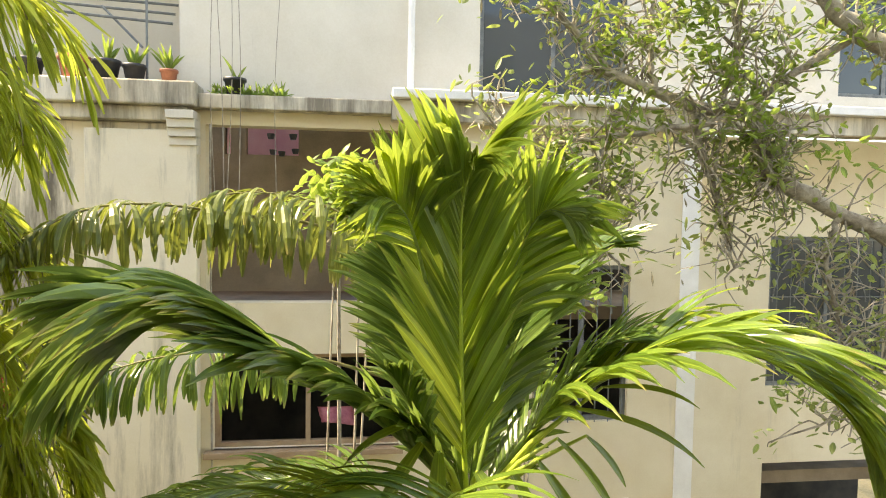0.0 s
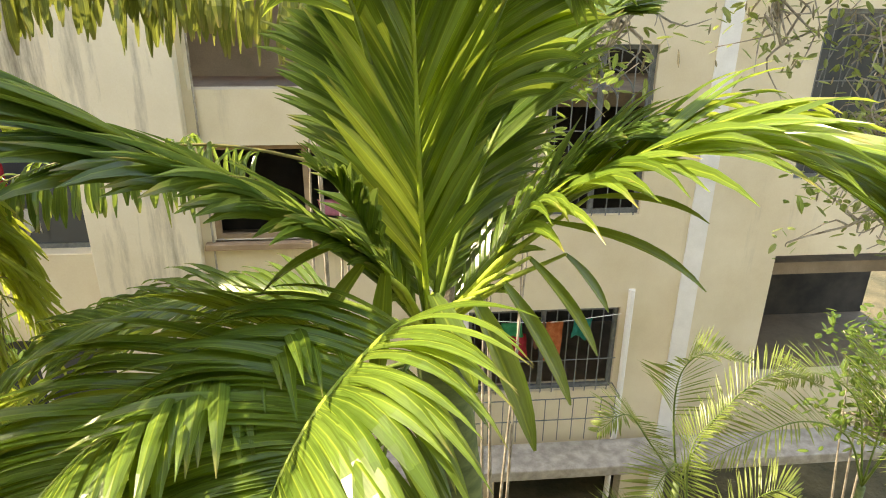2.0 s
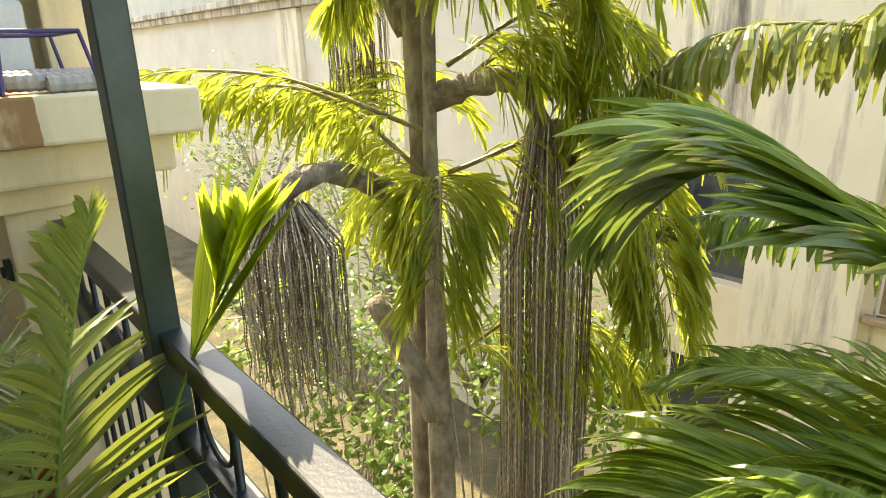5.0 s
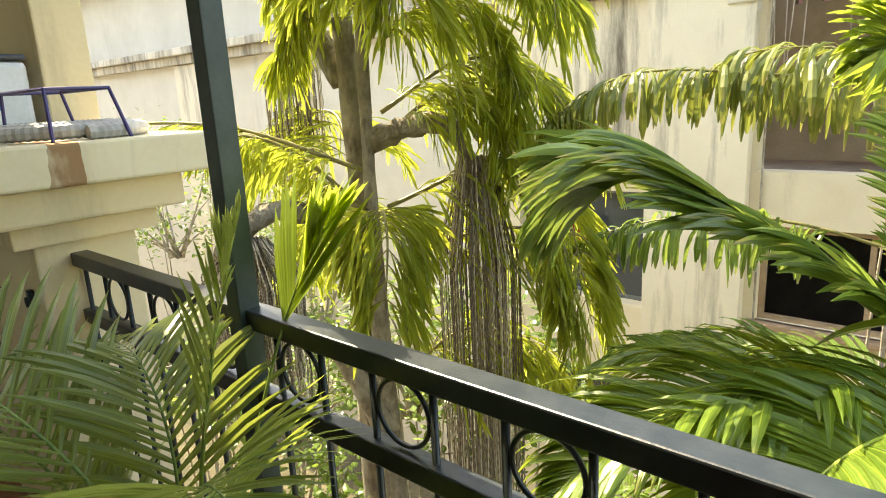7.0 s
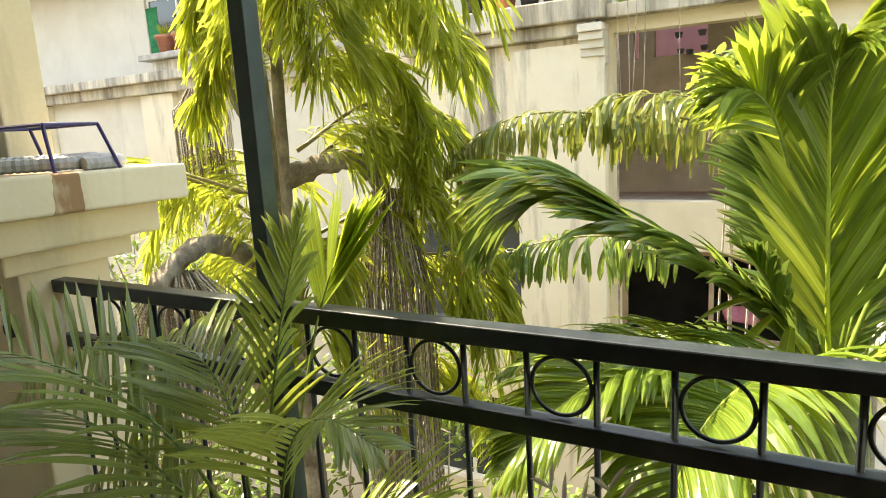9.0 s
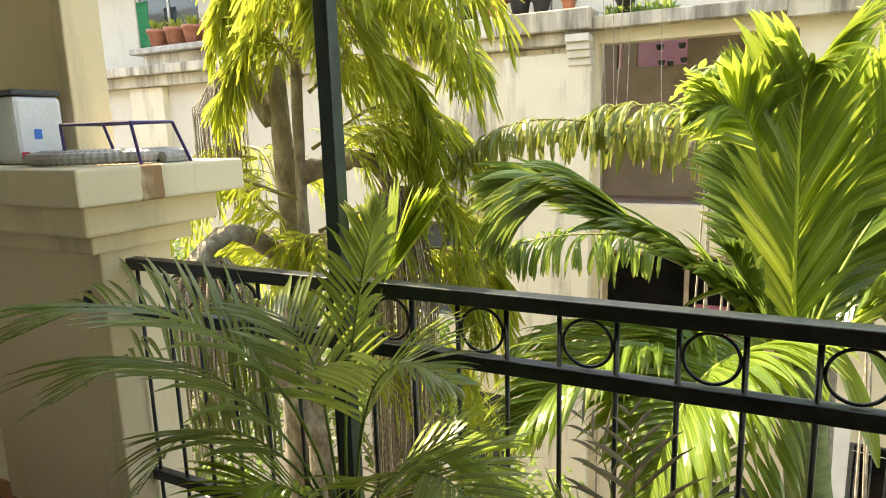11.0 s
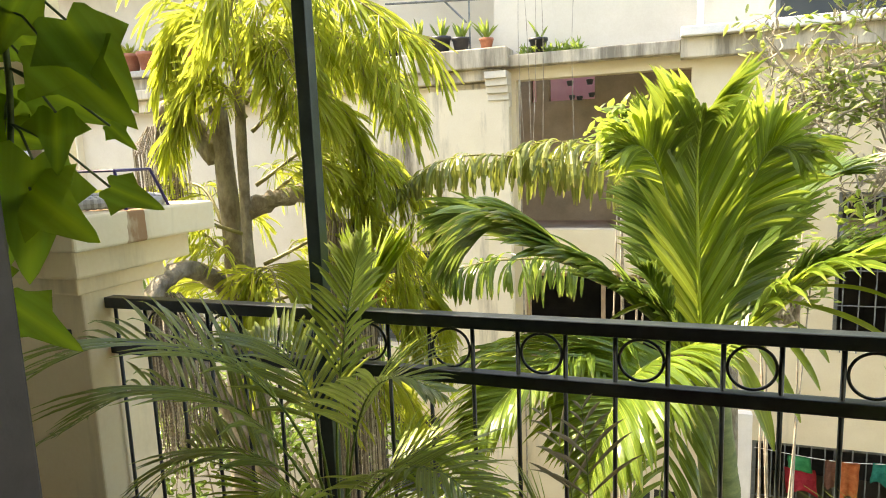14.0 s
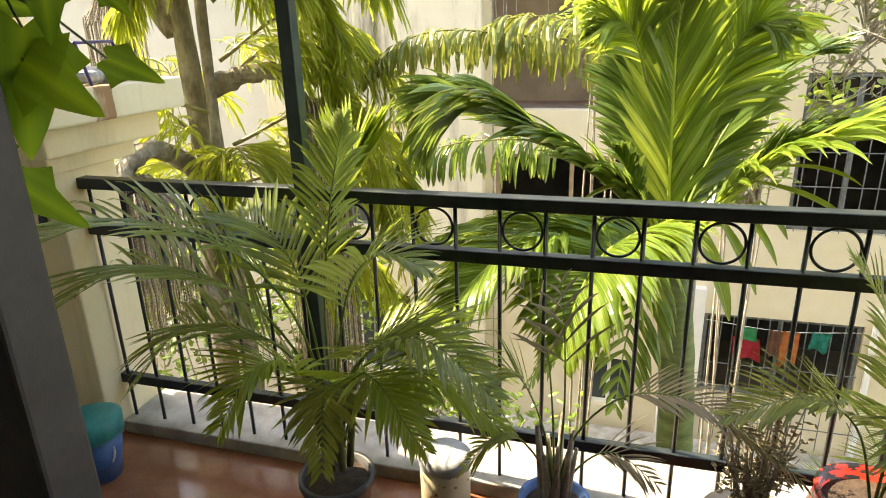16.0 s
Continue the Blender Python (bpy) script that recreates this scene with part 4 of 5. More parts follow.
M_CLOTH = {n: surface(n + "_cloth", a, b, 14, 0.9, 90, 0.4) for n, a, b in (
    ("red", (0.45, 0.02, 0.04), (0.62, 0.05, 0.08)), ("teal", (0.0, 0.22, 0.17), (0.02, 0.36, 0.28)), ("orange", (0.60, 0.16, 0.05), (0.75, 0.27, 0.10)),
    ("brown", (0.20, 0.09, 0.06), (0.33, 0.16, 0.11)), ("pink", (0.60, 0.20, 0.30), (0.75, 0.32, 0.42)), ("white", (0.65, 0.64, 0.60), (0.8, 0.79, 0.75)), ("green", (0.02, 0.30, 0.12), (0.05, 0.42, 0.18)))}
grille(3.35, 4.65, -1.32, 0.80, FY, 7, M_GRILLE, True, (0.3, 0.52), False)
grille(2.44, 4.56, -4.0, -2.68, FY, 13, M_GRILLE, False, (0.08, 0.4), False)
grille(7.2, 9.2, -1.1, 1.2, FY + 0.75, 9, M_GRILLE, True, (0.3, 0.6))
grille(2.55, 4.56, 3.0, 4.5, FY + 0.12, 0, M_GRILLE, False, ())
grille(7.69, 9.2, 3.2, 4.6, FY + 0.12, 0, M_GRILLE, False, ())
grille(-12.0, -10.0, 3.3, 4.7, FY + 1.6, 0, M_WHITE, False, ())
grille(-4.3, -2.22, -1.65, -0.05, FY + 0.1, 0, M_GRILLE, False, ())
grille(-4.3, -2.22, -4.4, -2.85, FY + 0.06, 0, M_WHITE, False, ())
grille(0.7, 1.5, -4.5, -3.62, FY + 0.05, 0, M_WHITE, False, ())
win = bpart("window", wall_cells(-0.78, 1.55, -1.56, -0.35, FY + 0.1, FY + 0.16, [(-0.71, 0.35, -1.5, -0.42), (0.41, 1.48, -1.5, -0.42)]), M_SILL)
# projecting cage below the laundry
for k in range(11):
    bm = bmesh.new()
    x = 2.5 + 0.2 * k
    tube(bm, [Vector((x, FY - 0.35, -4.6)), Vector((x, FY - 0.35, -3.9))], 0.007, 5)
    bpart("bar", bm, M_GRILLE)
for z in (-3.9, -4.25):
    bm = bmesh.new()
    tube(bm, [Vector((2.46, FY - 0.02, z)), Vector((2.46, FY - 0.35, z)), Vector((4.56, FY - 0.35, z)), Vector((4.56, FY - 0.02, z))], 0.009, 5)
    bpart("bar", bm, M_GRILLE)
for x, z0, z1, r, mt in ((1.64, 2.98, 6.4, 0.045, M_WHITE), (4.68, -6.2, -2.4, 0.045, M_WHITE), (-0.80, -6.2, 2.5, 0.012, M_BARK2), (-10.4, -6.2, 2.6, 0.05, M_GRILLE), (2.0, -6.2, -2.5, 0.03, M_WHITE)):
    bm = bmesh.new()
    y = FY - 0.03 if x > -4 else FY + 0.44
    tube(bm, [Vector((x, y, z0)), Vector((x + 0.01, y, (z0 + z1) / 2)), Vector((x, y, z1))], r, 10)
    bpart("pipe", bm, mt)
bpart("pilaster", block(-10.9, -9.9, FY + 0.35, FY + 0.52, -6.2, 2.44, 0.01), M_STAINED)
bpart("pilaster", block(-15.5, -14.3, FY + 0.35, FY + 0.52, -6.2, 2.44, 0.01), M_STAINED)
rng = random.Random(12)
# thin hanging cables
for x0, x1 in ((-0.75, -0.62), (-0.55, -0.5), (-0.35, -0.4), (-0.62, -0.75), (0.1, 0.0)):
    bm = bmesh.new()
    tube(bm, spline([(x0, FY - 0.24, 6.4), (x0 * 0.6 + x1 * 0.4 + rng.uniform(-0.06, 0.06), FY - 0.25, 4.6), (x1, FY - 0.25, 3.0), (x1 + rng.uniform(-0.1, 0.1), FY - 0.25, 1.4)], 24), 0.006, 4)
    bpart("cable", bm, M_BARK2)


# ---- laundry ----
def garment(x0, x1, z0, z1, y, cloth, label, kind_name="garment", seed=1):
    x0, x1, z0, z1 = x0 + BX, x1 + BX, z0 + BZ, z1 + BZ
    r = random.Random(seed)
    bm = bmesh.new()
    nx, nz = 8, 8
    grid = []
    for i in range(nx + 1):
        for k in range(nz + 1):
            u, v = i / nx, k / nz
            pinch = 1 - 0.25 * v * math.sin(3 * u + seed)
            x = x0 + (x1 - x0) * (0.5 + (u - 0.5) * pinch) + r.uniform(-0.006, 0.006)
            grid.append(bm.verts.new((x, y + 0.02 * math.sin(9 * u + seed) * (0.4 + v), z1 - (z1 - z0) * v * (0.9 + 0.1 * math.sin(5 * u + 2 * seed)))))
    for i in range(nx):
        for k in range(nz):
            a = i * (nz + 1) + k
            bm.faces.new((grid[a], grid[a + 1], grid[a + nz + 2], grid[a + nz + 1]))
    bmesh.ops.solidify(bm, geom=bm.faces[:], thickness=0.006)
    ob = part(kind_name, bm, M_CLOTH[cloth], smooth=True)
    return tagged(ob, label, "clothes", "washing on the line")


line = bmesh.new()
tube(line, spline([(2.46 + BX, FY - 0.1, -2.74 + BZ), (3.5 + BX, FY - 0.1, -2.82 + BZ), (4.54 + BX, FY - 0.1, -2.73 + BZ)], 12), 0.005, 5)
tagged(part("clothes_line", line, M_WHITE), "thin washing line strung across the window bars", "line")
garment(2.84, 3.22, -3.38, -2.98, FY - 0.1, "red", "red garment hung on a washing line", seed=1)
garment(2.86, 3.14, -3.02, -2.79, FY - 0.13, "green", "green cloth hung on a washing line", seed=2)
garment(3.33, 3.48, -3.24, -2.81, FY - 0.1, "brown", "brown garment hung on a washing line", seed=3)
garment(3.5, 3.74, -3.42, -2.81, FY - 0.1, "orange", "orange garment hung on a washing line", seed=4)
garment(3.88, 4.14, -3.12, -2.78, FY - 0.1, "teal", "teal garment hung on a washing line", seed=5)
garment(-3.3, -3.0, -0.95, -0.5, FY - 0.1, "red", "red cloth drying by the balcony glass", seed=6)
garment(-2.95, -2.75, -1.4, -1.05, FY - 0.08, "white", "white cloth drying by the balcony glass", seed=7)
garment(0.5, 0.95, -1.3, -1.05, FY + 0.05, "pink", "pink striped cloth on the window sill", seed=8)
garment(-11.6, -11.2, 3.3, 4.4, FY + 1.3, "green", "green cloth hanging from the upper window", seed=9)


# ---- flower pots on the ledges ----
def flower_pot(at, r, h, mat, label, leaves=14, leaf_len=0.22, leaf_w=0.03, leaf_m=None, seed=1):
    at = (at[0] + BX, at[1], at[2] + BZ)
    t = thing("flower_pot", label, "plant pot", "pots on the ledges", at)
    bm = lathe(bmesh.new(), [(r * 0.72, 0), (r * 0.95, h * 0.8), (r * 1.06, h * 0.82), (r * 1.06, h), (r * 0.92, h), (r * 0.9, h * 0.85)], 18)
    part("pot", bm, mat, t, smooth=True)
    rr = random.Random(seed)
    bm = bmesh.new()
    for k in range(leaves):
        a = rr.uniform(0, 2 * math.pi)
        d = Vector((math.cos(a) * rr.uniform(0.2, 0.9), math.sin(a) * rr.uniform(0.2, 0.9), 1.0))
        blade(bm, (rr.uniform(-0.3, 0.3) * r, rr.uniform(-0.3, 0.3) * r, h * 0.9), d, d.orthogonal(), leaf_len * rr.uniform(0.7, 1.2), leaf_w, 0.12, 5, 0.2, "taper", 0, rr)
    tagged(part("foliage", bm, leaf_m or M_BUSH, t), kind="stuff")
    return t


for k, (x, r, h, mt, lab) in enumerate(((-2.31, 0.17, 0.27, M_TERRA, "red clay flower pot with a leafy plant on the ledge"), (-1.95, 0.15, 0.24, M_BLACKPOT, "black plastic flower pot on the ledge"),
                                        (-1.64, 0.13, 0.2, M_BLACKPOT, "small black flower pot with aloe on the ledge"), (-1.25, 0.1, 0.16, M_TERRA, "small red clay pot with spiky aloe"),
                                        (-2.8, 0.16, 0.22, M_BLACKPOT, "dark flower pot on the ledge"), (-0.49, 0.13, 0.2, M_BLACKPOT, "black pot among low ledge plants"))):
    flower_pot((x, FY - 0.12, 2.952 if x < -0.9 else 2.842), r, h, mt, lab, 12 if k != 5 else 3, 0.3, 0.04, seed=k)
for k in range(7):
    flower_pot((-9.95 + 0.5 * k, FY + 0.45, 3.202), 0.22, 0.36, M_TERRA, "red clay flower pot in a row on the ledge", 34, 0.26, 0.022, M_FISH, seed=40 + k)
rr = random.Random(5)
bm = bmesh.new()
for k in range(160):
    d = Vector((rr.uniform(-1, 1), rr.uniform(-1, 0.3), rr.uniform(0.2, 1)))
    blade(bm, (rr.uniform(-0.75, 0.1) + BX, FY - rr.uniform(0.0, 0.2), 2.84 + BZ), d, d.orthogonal(), rr.uniform(0.08, 0.2), 0.03, 0.2, 3, 0.1, "oval", 0, rr)
tagged(part("ledge_weeds", bm, M_BUSH), "low green weeds growing along the ledge", "plant", kind="stuff")
rr = random.Random(6)
for x, z, s in ((-0.24, 2.53, 0.055), (0.07, 2.53, 0.055), (-0.21, 2.31, 0.05), (-0.09, 2.29, 0.05), (0.1, 2.33, 0.05)):
    bm = lathe(bmesh.new(), [(s * 0.7, 0), (s, s), (s * 1.05, s * 1.4), (s * 0.8, s * 1.45)], 12, (x + BX, FY + 1.20, z - 0.05 + BZ))
    tagged(part("hanging_pot", bm, M_BLACKPOT), "small dark pot in the pink-walled opening", "plant pot", "pots in the opening")


# ---- shrubs, garden palms and the bare tree ----
def shrub(center, size, n, leaf, material, label, name="shrub", ground=-6.2, seed=1, stems=5, flat=0.35):
    rr = random.Random(seed)
    cx, cy, cz = center
    t = thing(name, label, "shrub", "garden shrubs", (cx, cy, ground))
    tips = []
    for k in range(stems * 4):
        a, e = rr.uniform(0, 2 * math.pi), rr.uniform(-0.7, 1)
        tip = Vector((cx + size[0] * math.cos(a) * rr.uniform(0.3, 1), cy + size[1] * math.sin(a) * rr.uniform(0.3, 1), cz + size[2] * e))
        tips.append(tip)
        foot = Vector((cx + rr.uniform(-0.1, 0.1), cy + rr.uniform(-0.1, 0.1), ground if k < stems else cz - size[2] * 0.8))
        mid = foot.lerp(tip, 0.55) + Vector((rr.uniform(-0.1, 0.1), rr.uniform(-0.1, 0.1), 0.12))
        bs = bmesh.new()
        tube(bs, spline([foot, mid, tip], 8), [0.022 - 0.002 * i for i in range(9)], 5)
        at_base(part("stem", bs, M_BARK2, t, smooth=True), t)
    bm = bmesh.new()
    for k in range(n):
        tip = rr.choice(tips)
        p = tip + Vector((rr.gauss(0, 1) * size[0] * 0.22, rr.gauss(0, 1) * size[1] * 0.22, rr.gauss(0, 1) * size[2] * 0.2))
        d = Vector((rr.uniform(-1, 1), rr.uniform(-1, 1), rr.uniform(-0.3, 0.8)))
        blade(bm, p, d, d.cross(Vector((rr.uniform(-flat, flat), rr.uniform(-flat, flat), 1))), leaf * rr.uniform(0.6, 1.2), leaf * rr.uniform(0.4, 0.6), 0.15, 3, 0.12, "oval", 0, rr)
    tagged(at_base(part("foliage", bm, material, t), t), kind="stuff")
    return t


shrub((0.55, 5.2, 1.5), (0.45, 0.4, 0.36), 520, 0.13, M_BUSH, "tall leafy shrub with bright lime-green leaves", seed=1)
shrub((2.1, 5.4, 0.2), (0.35, 0.4, 0.5), 260, 0.12, M_BUSH, "leafy green shrub behind the coconut palm", seed=2)
for k, (x, y, z, s) in enumerate(((-3.4, 4.4, -1.3, 0.9), (-2.6, 4.6, -1.9, 0.8), (-4.4, 3.6, -1.7, 1.0), (-1.2, 4.8, -2.7, 0.8), (-3.2, 2.8, -2.2, 0.7), (-5.6, 5.0, -1.0, 1.1), (-7.4, 5.4, -0.6, 1.2), (-1.9, 4.2, -0.9, 0.6),
                                  (-0.3, 4.0, -2.6, 0.8), (0.6, 4.2, -3.6, 0.9), (2.4, 4.6, -4.6, 0.8), (-9.6, 5.0, -0.2, 1.3), (-4.2, 2.6, -0.9, 0.5), (6.2, 5.6, -2.4, 0.7))):
    shrub((x, y, z), (s, s * 0.8, s * 0.9), int(760 * s), 0.12, M_BUSH if k % 3 == 0 else M_COCO_DARK, "dense green garden shrub in dappled sun", seed=10 + k)


def garden_palm(at, top, rows, seed, label, length=0.42):
    t = thing("garden_palm", label, "palm", "garden palms", at)
    bm = bmesh.new()
    tube(bm, spline([at, (top[0], top[1], (at[2] + top[2]) / 2), top], 12), [0.06 - 0.002 * i for i in range(13)], 8)
    at_base(part("trunk", bm, M_TRUNK_GREEN, t, smooth=True), t)
    for k, pts in enumerate(rows):
        palm_fronds(t, (M_ARECA,), [dict(pts=[top, *pts], n=44, length=length, width=0.02, fwd=0.5, lift=0.3, droop=0.07, start=0.25, rib_r=0.012, seed=seed + k, rows=4)])


garden_palm((3.9, 5.3, -6.2), (3.9, 5.3, -3.1), [[(3.75, 5.3, -2.3), (3.7, 5.2, -1.75), (3.85, 5.1, -1.5), (4.2, 5.0, -1.55)], [(3.5, 5.2, -2.5), (3.2, 5.1, -2.1), (2.9, 5.0, -2.2)], [(4.2, 5.3, -2.3), (4.6, 5.2, -1.8), (5.0, 5.1, -1.9)],
                                                 [(3.7, 5.0, -2.6), (3.4, 4.7, -2.5), (3.1, 4.5, -2.9)]], 60, "slender garden palm with fine comb-like leaves", 0.4)
garden_palm((5.6, 5.0, -6.2), (5.6, 5.0, -3.0), [[(5.3, 5.0, -2.4), (4.8, 5.0, -2.2), (4.3, 5.0, -2.4), (3.8, 5.0, -2.7)], [(5.6, 5.0, -2.2), (5.4, 4.9, -1.6), (5.0, 4.8, -1.4)], [(5.9, 5.0, -2.2), (6.3, 4.9, -1.8), (6.8, 4.8, -2.0)],
                                                 [(5.5, 4.7, -2.3), (5.3, 4.2, -2.1), (5.1, 3.8, -2.4)], [(5.5, 5.2, -2.2), (5.1, 5.3, -1.9), (4.7, 5.3, -2.0)]], 70, "garden palm with long drooping green leaves", 0.5)
garden_palm((3.6, 4.4, -6.2), (3.6, 4.4, -3.4), [[(3.5, 4.4, -2.6), (3.45, 4.4, -1.9), (3.7, 4.4, -1.5)], [(3.2, 4.4, -2.8), (2.9, 4.3, -2.5), (2.6, 4.2, -2.8)], [(3.9, 4.4, -2.7), (4.2, 4.3, -2.3), (4.5, 4.2, -2.6)]], 80, "young garden palm with narrow leaves", 0.35)

tree = thing("bare_tree", "grey-barked tree with crooked limbs and sparse small leaves", "tree", at=(7.2, 5.6, -6.2))
limbs = [([(7.2, 5.6, -6.25), (7.1, 5.6, -3), (6.8, 5.6, -0.5), (6.3, 5.55, 0.7), (5.92, 5.5, 1.12), (5.19, 5.5, 1.49), (4.6, 5.5, 1.72)], 0.16, 0.055),
         ([(4.9, 5.5, 1.62), (4.6, 5.5, 1.75), (4.38, 5.5, 2.05), (4.3, 5.5, 2.4), (3.75, 5.5, 2.4), (3.37, 5.5, 2.51), (2.95, 5.5, 2.66), (2.69, 5.5, 2.68)], 0.085, 0.035),
         ([(6.9, 5.5, 0.0), (6.5, 5.4, 1.6), (5.9, 5.3, 2.5), (5.5, 5.2, 2.8), (5.04, 5.2, 3.05), (4.71, 5.2, 3.3), (4.2, 5.2, 3.9)], 0.12, 0.06),
         ([(5.1, 5.3, 3.02), (4.66, 5.4, 2.74), (3.96, 5.4, 2.3), (2.92, 5.4, 2.1), (2.27, 5.4, 2.03), (1.9, 5.4, 2.15)], 0.04, 0.012),
         ([(3.75, 5.5, 2.36), (3.8, 5.5, 2.05), (3.9, 5.5, 1.8), (4.05, 5.5, 1.4), (4.15, 5.45, 1.0)], 0.045, 0.012),
         ([(4.3, 5.5, 2.35), (4.4, 5.45, 1.9), (4.5, 5.4, 1.7)], 0.05, 0.03),
         ([(2.95, 5.5, 2.66), (2.6, 5.45, 3.0), (2.2, 5.4, 3.3), (1.8, 5.4, 3.5)], 0.03, 0.008),
         ([(3.37, 5.5, 2.51), (3.3, 5.5, 3.0), (3.4, 5.5, 3.6), (3.3, 5.5, 4.2)], 0.03, 0.01),
         ([(4.0, 5.5, 2.4), (4.1, 5.45, 3.0), (4.0, 5.4, 3.6)], 0.028, 0.008),
         ([(5.19, 5.5, 1.49), (5.0, 5.4, 1.0), (5.1, 5.3, 0.4), (4.9, 5.2, 0.1)], 0.03, 0.008),
         ([(5.92, 5.5, 1.12), (5.7, 5.3, 0.5), (5.2, 5.1, 0.0), (4.7, 5.0, -0.3)], 0.035, 0.008),
         ([(2.92, 5.4, 2.1), (2.8, 5.4, 1.7), (2.9, 5.35, 1.3), (2.7, 5.3, 0.9)], 0.02, 0.006),
         ([(2.4, 5.4, 2.05), (2.3, 5.4, 1.7), (2.1, 5.35, 1.4)], 0.016, 0.005)]
rr = random.Random(9)
twigs, spots = bmesh.new(), []
for pts, r0, r1 in limbs:
    path = spline(pts, 28)
    path = [p + Vector((rr.uniform(-1, 1), rr.uniform(-1, 1), rr.uniform(-1, 1))) * 0.018 for p in path]
    bm = bmesh.new()
    tube(bm, path, [r0 + (r1 - r0) * i / 28 for i in range(29)], 9, 0.1, rr)
    at_base(part("limb", bm, M_BARK2, tree, smooth=True), tree)
    for i in range(6, 29):
        if pts[0][2] < -5 and i < 18:
            continue
        for _ in range(3):
            p = path[i]
            q = p + Vector((rr.uniform(-0.3, 0.3), rr.uniform(-0.3, 0.3), rr.uniform(-0.25, 0.4)))
            e = q + Vector((rr.uniform(-0.25, 0.25), rr.uniform(-0.2, 0.2), rr.uniform(-0.3, 0.25)))
            tube(twigs, spline([p, q, e], 5), [0.011, 0.009, 0.008, 0.006, 0.005, 0.004], 4)
            spots += [q, e, e]
tagged(at_base(part("twig_tangle", twigs, M_BARK2, tree), tree), kind="stuff")
bm = bmesh.new()
for k in range(4000):
    p = rr.choice(spots) + Vector((rr.gauss(0, 0.09), rr.gauss(0, 0.09), rr.gauss(0, 0.08)))
    d = Vector((rr.uniform(-1, 1), rr.uniform(-1, 1), rr.uniform(-0.8, 0.6)))
    blade(bm, p, d, d.cross(Vector((rr.uniform(-0.6, 0.6), rr.uniform(-0.6, 0.6), 1))), rr.uniform(0.06, 0.13), rr.uniform(0.03, 0.055), 0.2, 3, 0.15, "oval", 0, rr)
tagged(at_base(part("foliage", bm, M_TREE, tree), tree), kind="stuff")
bm = bmesh.new()
fresh = [s for s in spots if 1.8 < s.x < 4.3] + [s for s in spots if s.x > 4.3][::3]
for c in rr.sample(fresh, 42):
    for k in range(26):
        p = c + Vector((rr.gauss(0, 0.1), rr.gauss(0, 0.1), rr.gauss(0, 0.08)))
        d = Vector((rr.uniform(-1, 1), rr.uniform(-1, 1), rr.uniform(-0.6, 0.6)))
        blade(bm, p, d, d.cross(Vector((rr.uniform(-0.6, 0.6), rr.uniform(-0.6, 0.6), 1))), rr.uniform(0.07, 0.14), rr.uniform(0.04, 0.065), 0.2, 3, 0.15, "oval", 0, rr)
tagged(at_base(part("fresh_foliage", bm, M_BUSH, tree, "bright green young leaves"), tree), kind="stuff")
bm = bmesh.new()
for k in range(500):
    p = rr.choice(spots) + Vector((rr.gauss(0, 0.07), rr.gauss(0, 0.07), rr.gauss(0, 0.07)))
    d = Vector((rr.uniform(-0.5, 0.5), rr.uniform(-0.5, 0.5), -1))
    blade(bm, p, d, d.orthogonal(), rr.uniform(0.05, 0.12), 0.025, 0.1, 3, 0.3, "oval", 1.0, rr)
tagged(at_base(part("withered_foliage", bm, M_DRY, tree, "withered brown hanging leaves"), tree), kind="stuff")


tree.location += Vector((-0.05, -0.15, 0.05))

# ---- more things on the balcony ----
pb = thing("potted_areca_palm", "thin half-dry areca palm in a blue pot", "plant", at=(0.84, 0.46, -0.185))
M_BLUE = surface("blue_plastic", (0.03, 0.10, 0.30), (0.06, 0.17, 0.42), 8, 0.35)
bm = lathe(bmesh.new(), [(0.085, -0.185), (0.11, 0.0), (0.12, 0.005), (0.12, 0.03), (0.105, 0.03), (0.1, -0.01)], 28, (0.84, 0.46, 0))
at_base(part("pot", bm, M_BLUE, pb, "blue plastic pot", smooth=True), pb)
at_base(part("soil", lathe(bmesh.new(), [(0.098, -0.02), (0.096, 0.005)], 24, (0.84, 0.46, 0)), M_SOIL, pb), pb)
rr = random.Random(33)
for k in range(9):
    bm = bmesh.new()
    a = k * 0.7
    p = Vector((0.84 + 0.035 * math.cos(a), 0.46 + 0.035 * math.sin(a), 0.0))
    tube(bm, [p, p + Vector((0.01 * math.cos(a), 0.01 * math.sin(a), 0.12)), p + Vector((0.03 * math.cos(a), 0.03 * math.sin(a), 0.24 + 0.04 * (k % 3)))], [0.017, 0.014, 0.006], 7)
    at_base(part("stem", bm, M_BARK2, pb, smooth=True), pb)
for k, (pts, mt, n) in enumerate((([(0.8, 0.45, 0.3), (0.72, 0.42, 0.5), (0.64, 0.4, 0.46)], M_ARECA, 20), ([(0.86, 0.47, 0.35), (0.85, 0.5, 0.62), (0.83, 0.52, 0.8)], M_DRY, 6), ([(0.9, 0.44, 0.3), (1.05, 0.42, 0.48), (1.26, 0.38, 0.5), (1.5, 0.3, 0.36)], M_DRY, 26),
                                  ([(0.78, 0.44, 0.2), (0.68, 0.4, 0.3), (0.56, 0.36, 0.18)], M_ARECA, 18), ([(0.82, 0.5, 0.35), (0.78, 0.54, 0.6), (0.7, 0.56, 0.75)], M_DRY, 5), ([(0.92, 0.46, 0.18), (1.02, 0.44, 0.26), (1.15, 0.4, 0.2)], M_DRY, 10))):
    palm_fronds(pb, (mt,), [dict(pts=[(0.84, 0.46, 0.02), *pts], n=n, length=0.2, width=0.014, fwd=0.8, lift=0.2, droop=0.14, start=0.5, rib_r=0.005, seed=90 + k, rows=5)])

M_SPECK, _nt, _b = mat_new("speckled_enamel", 0.4)
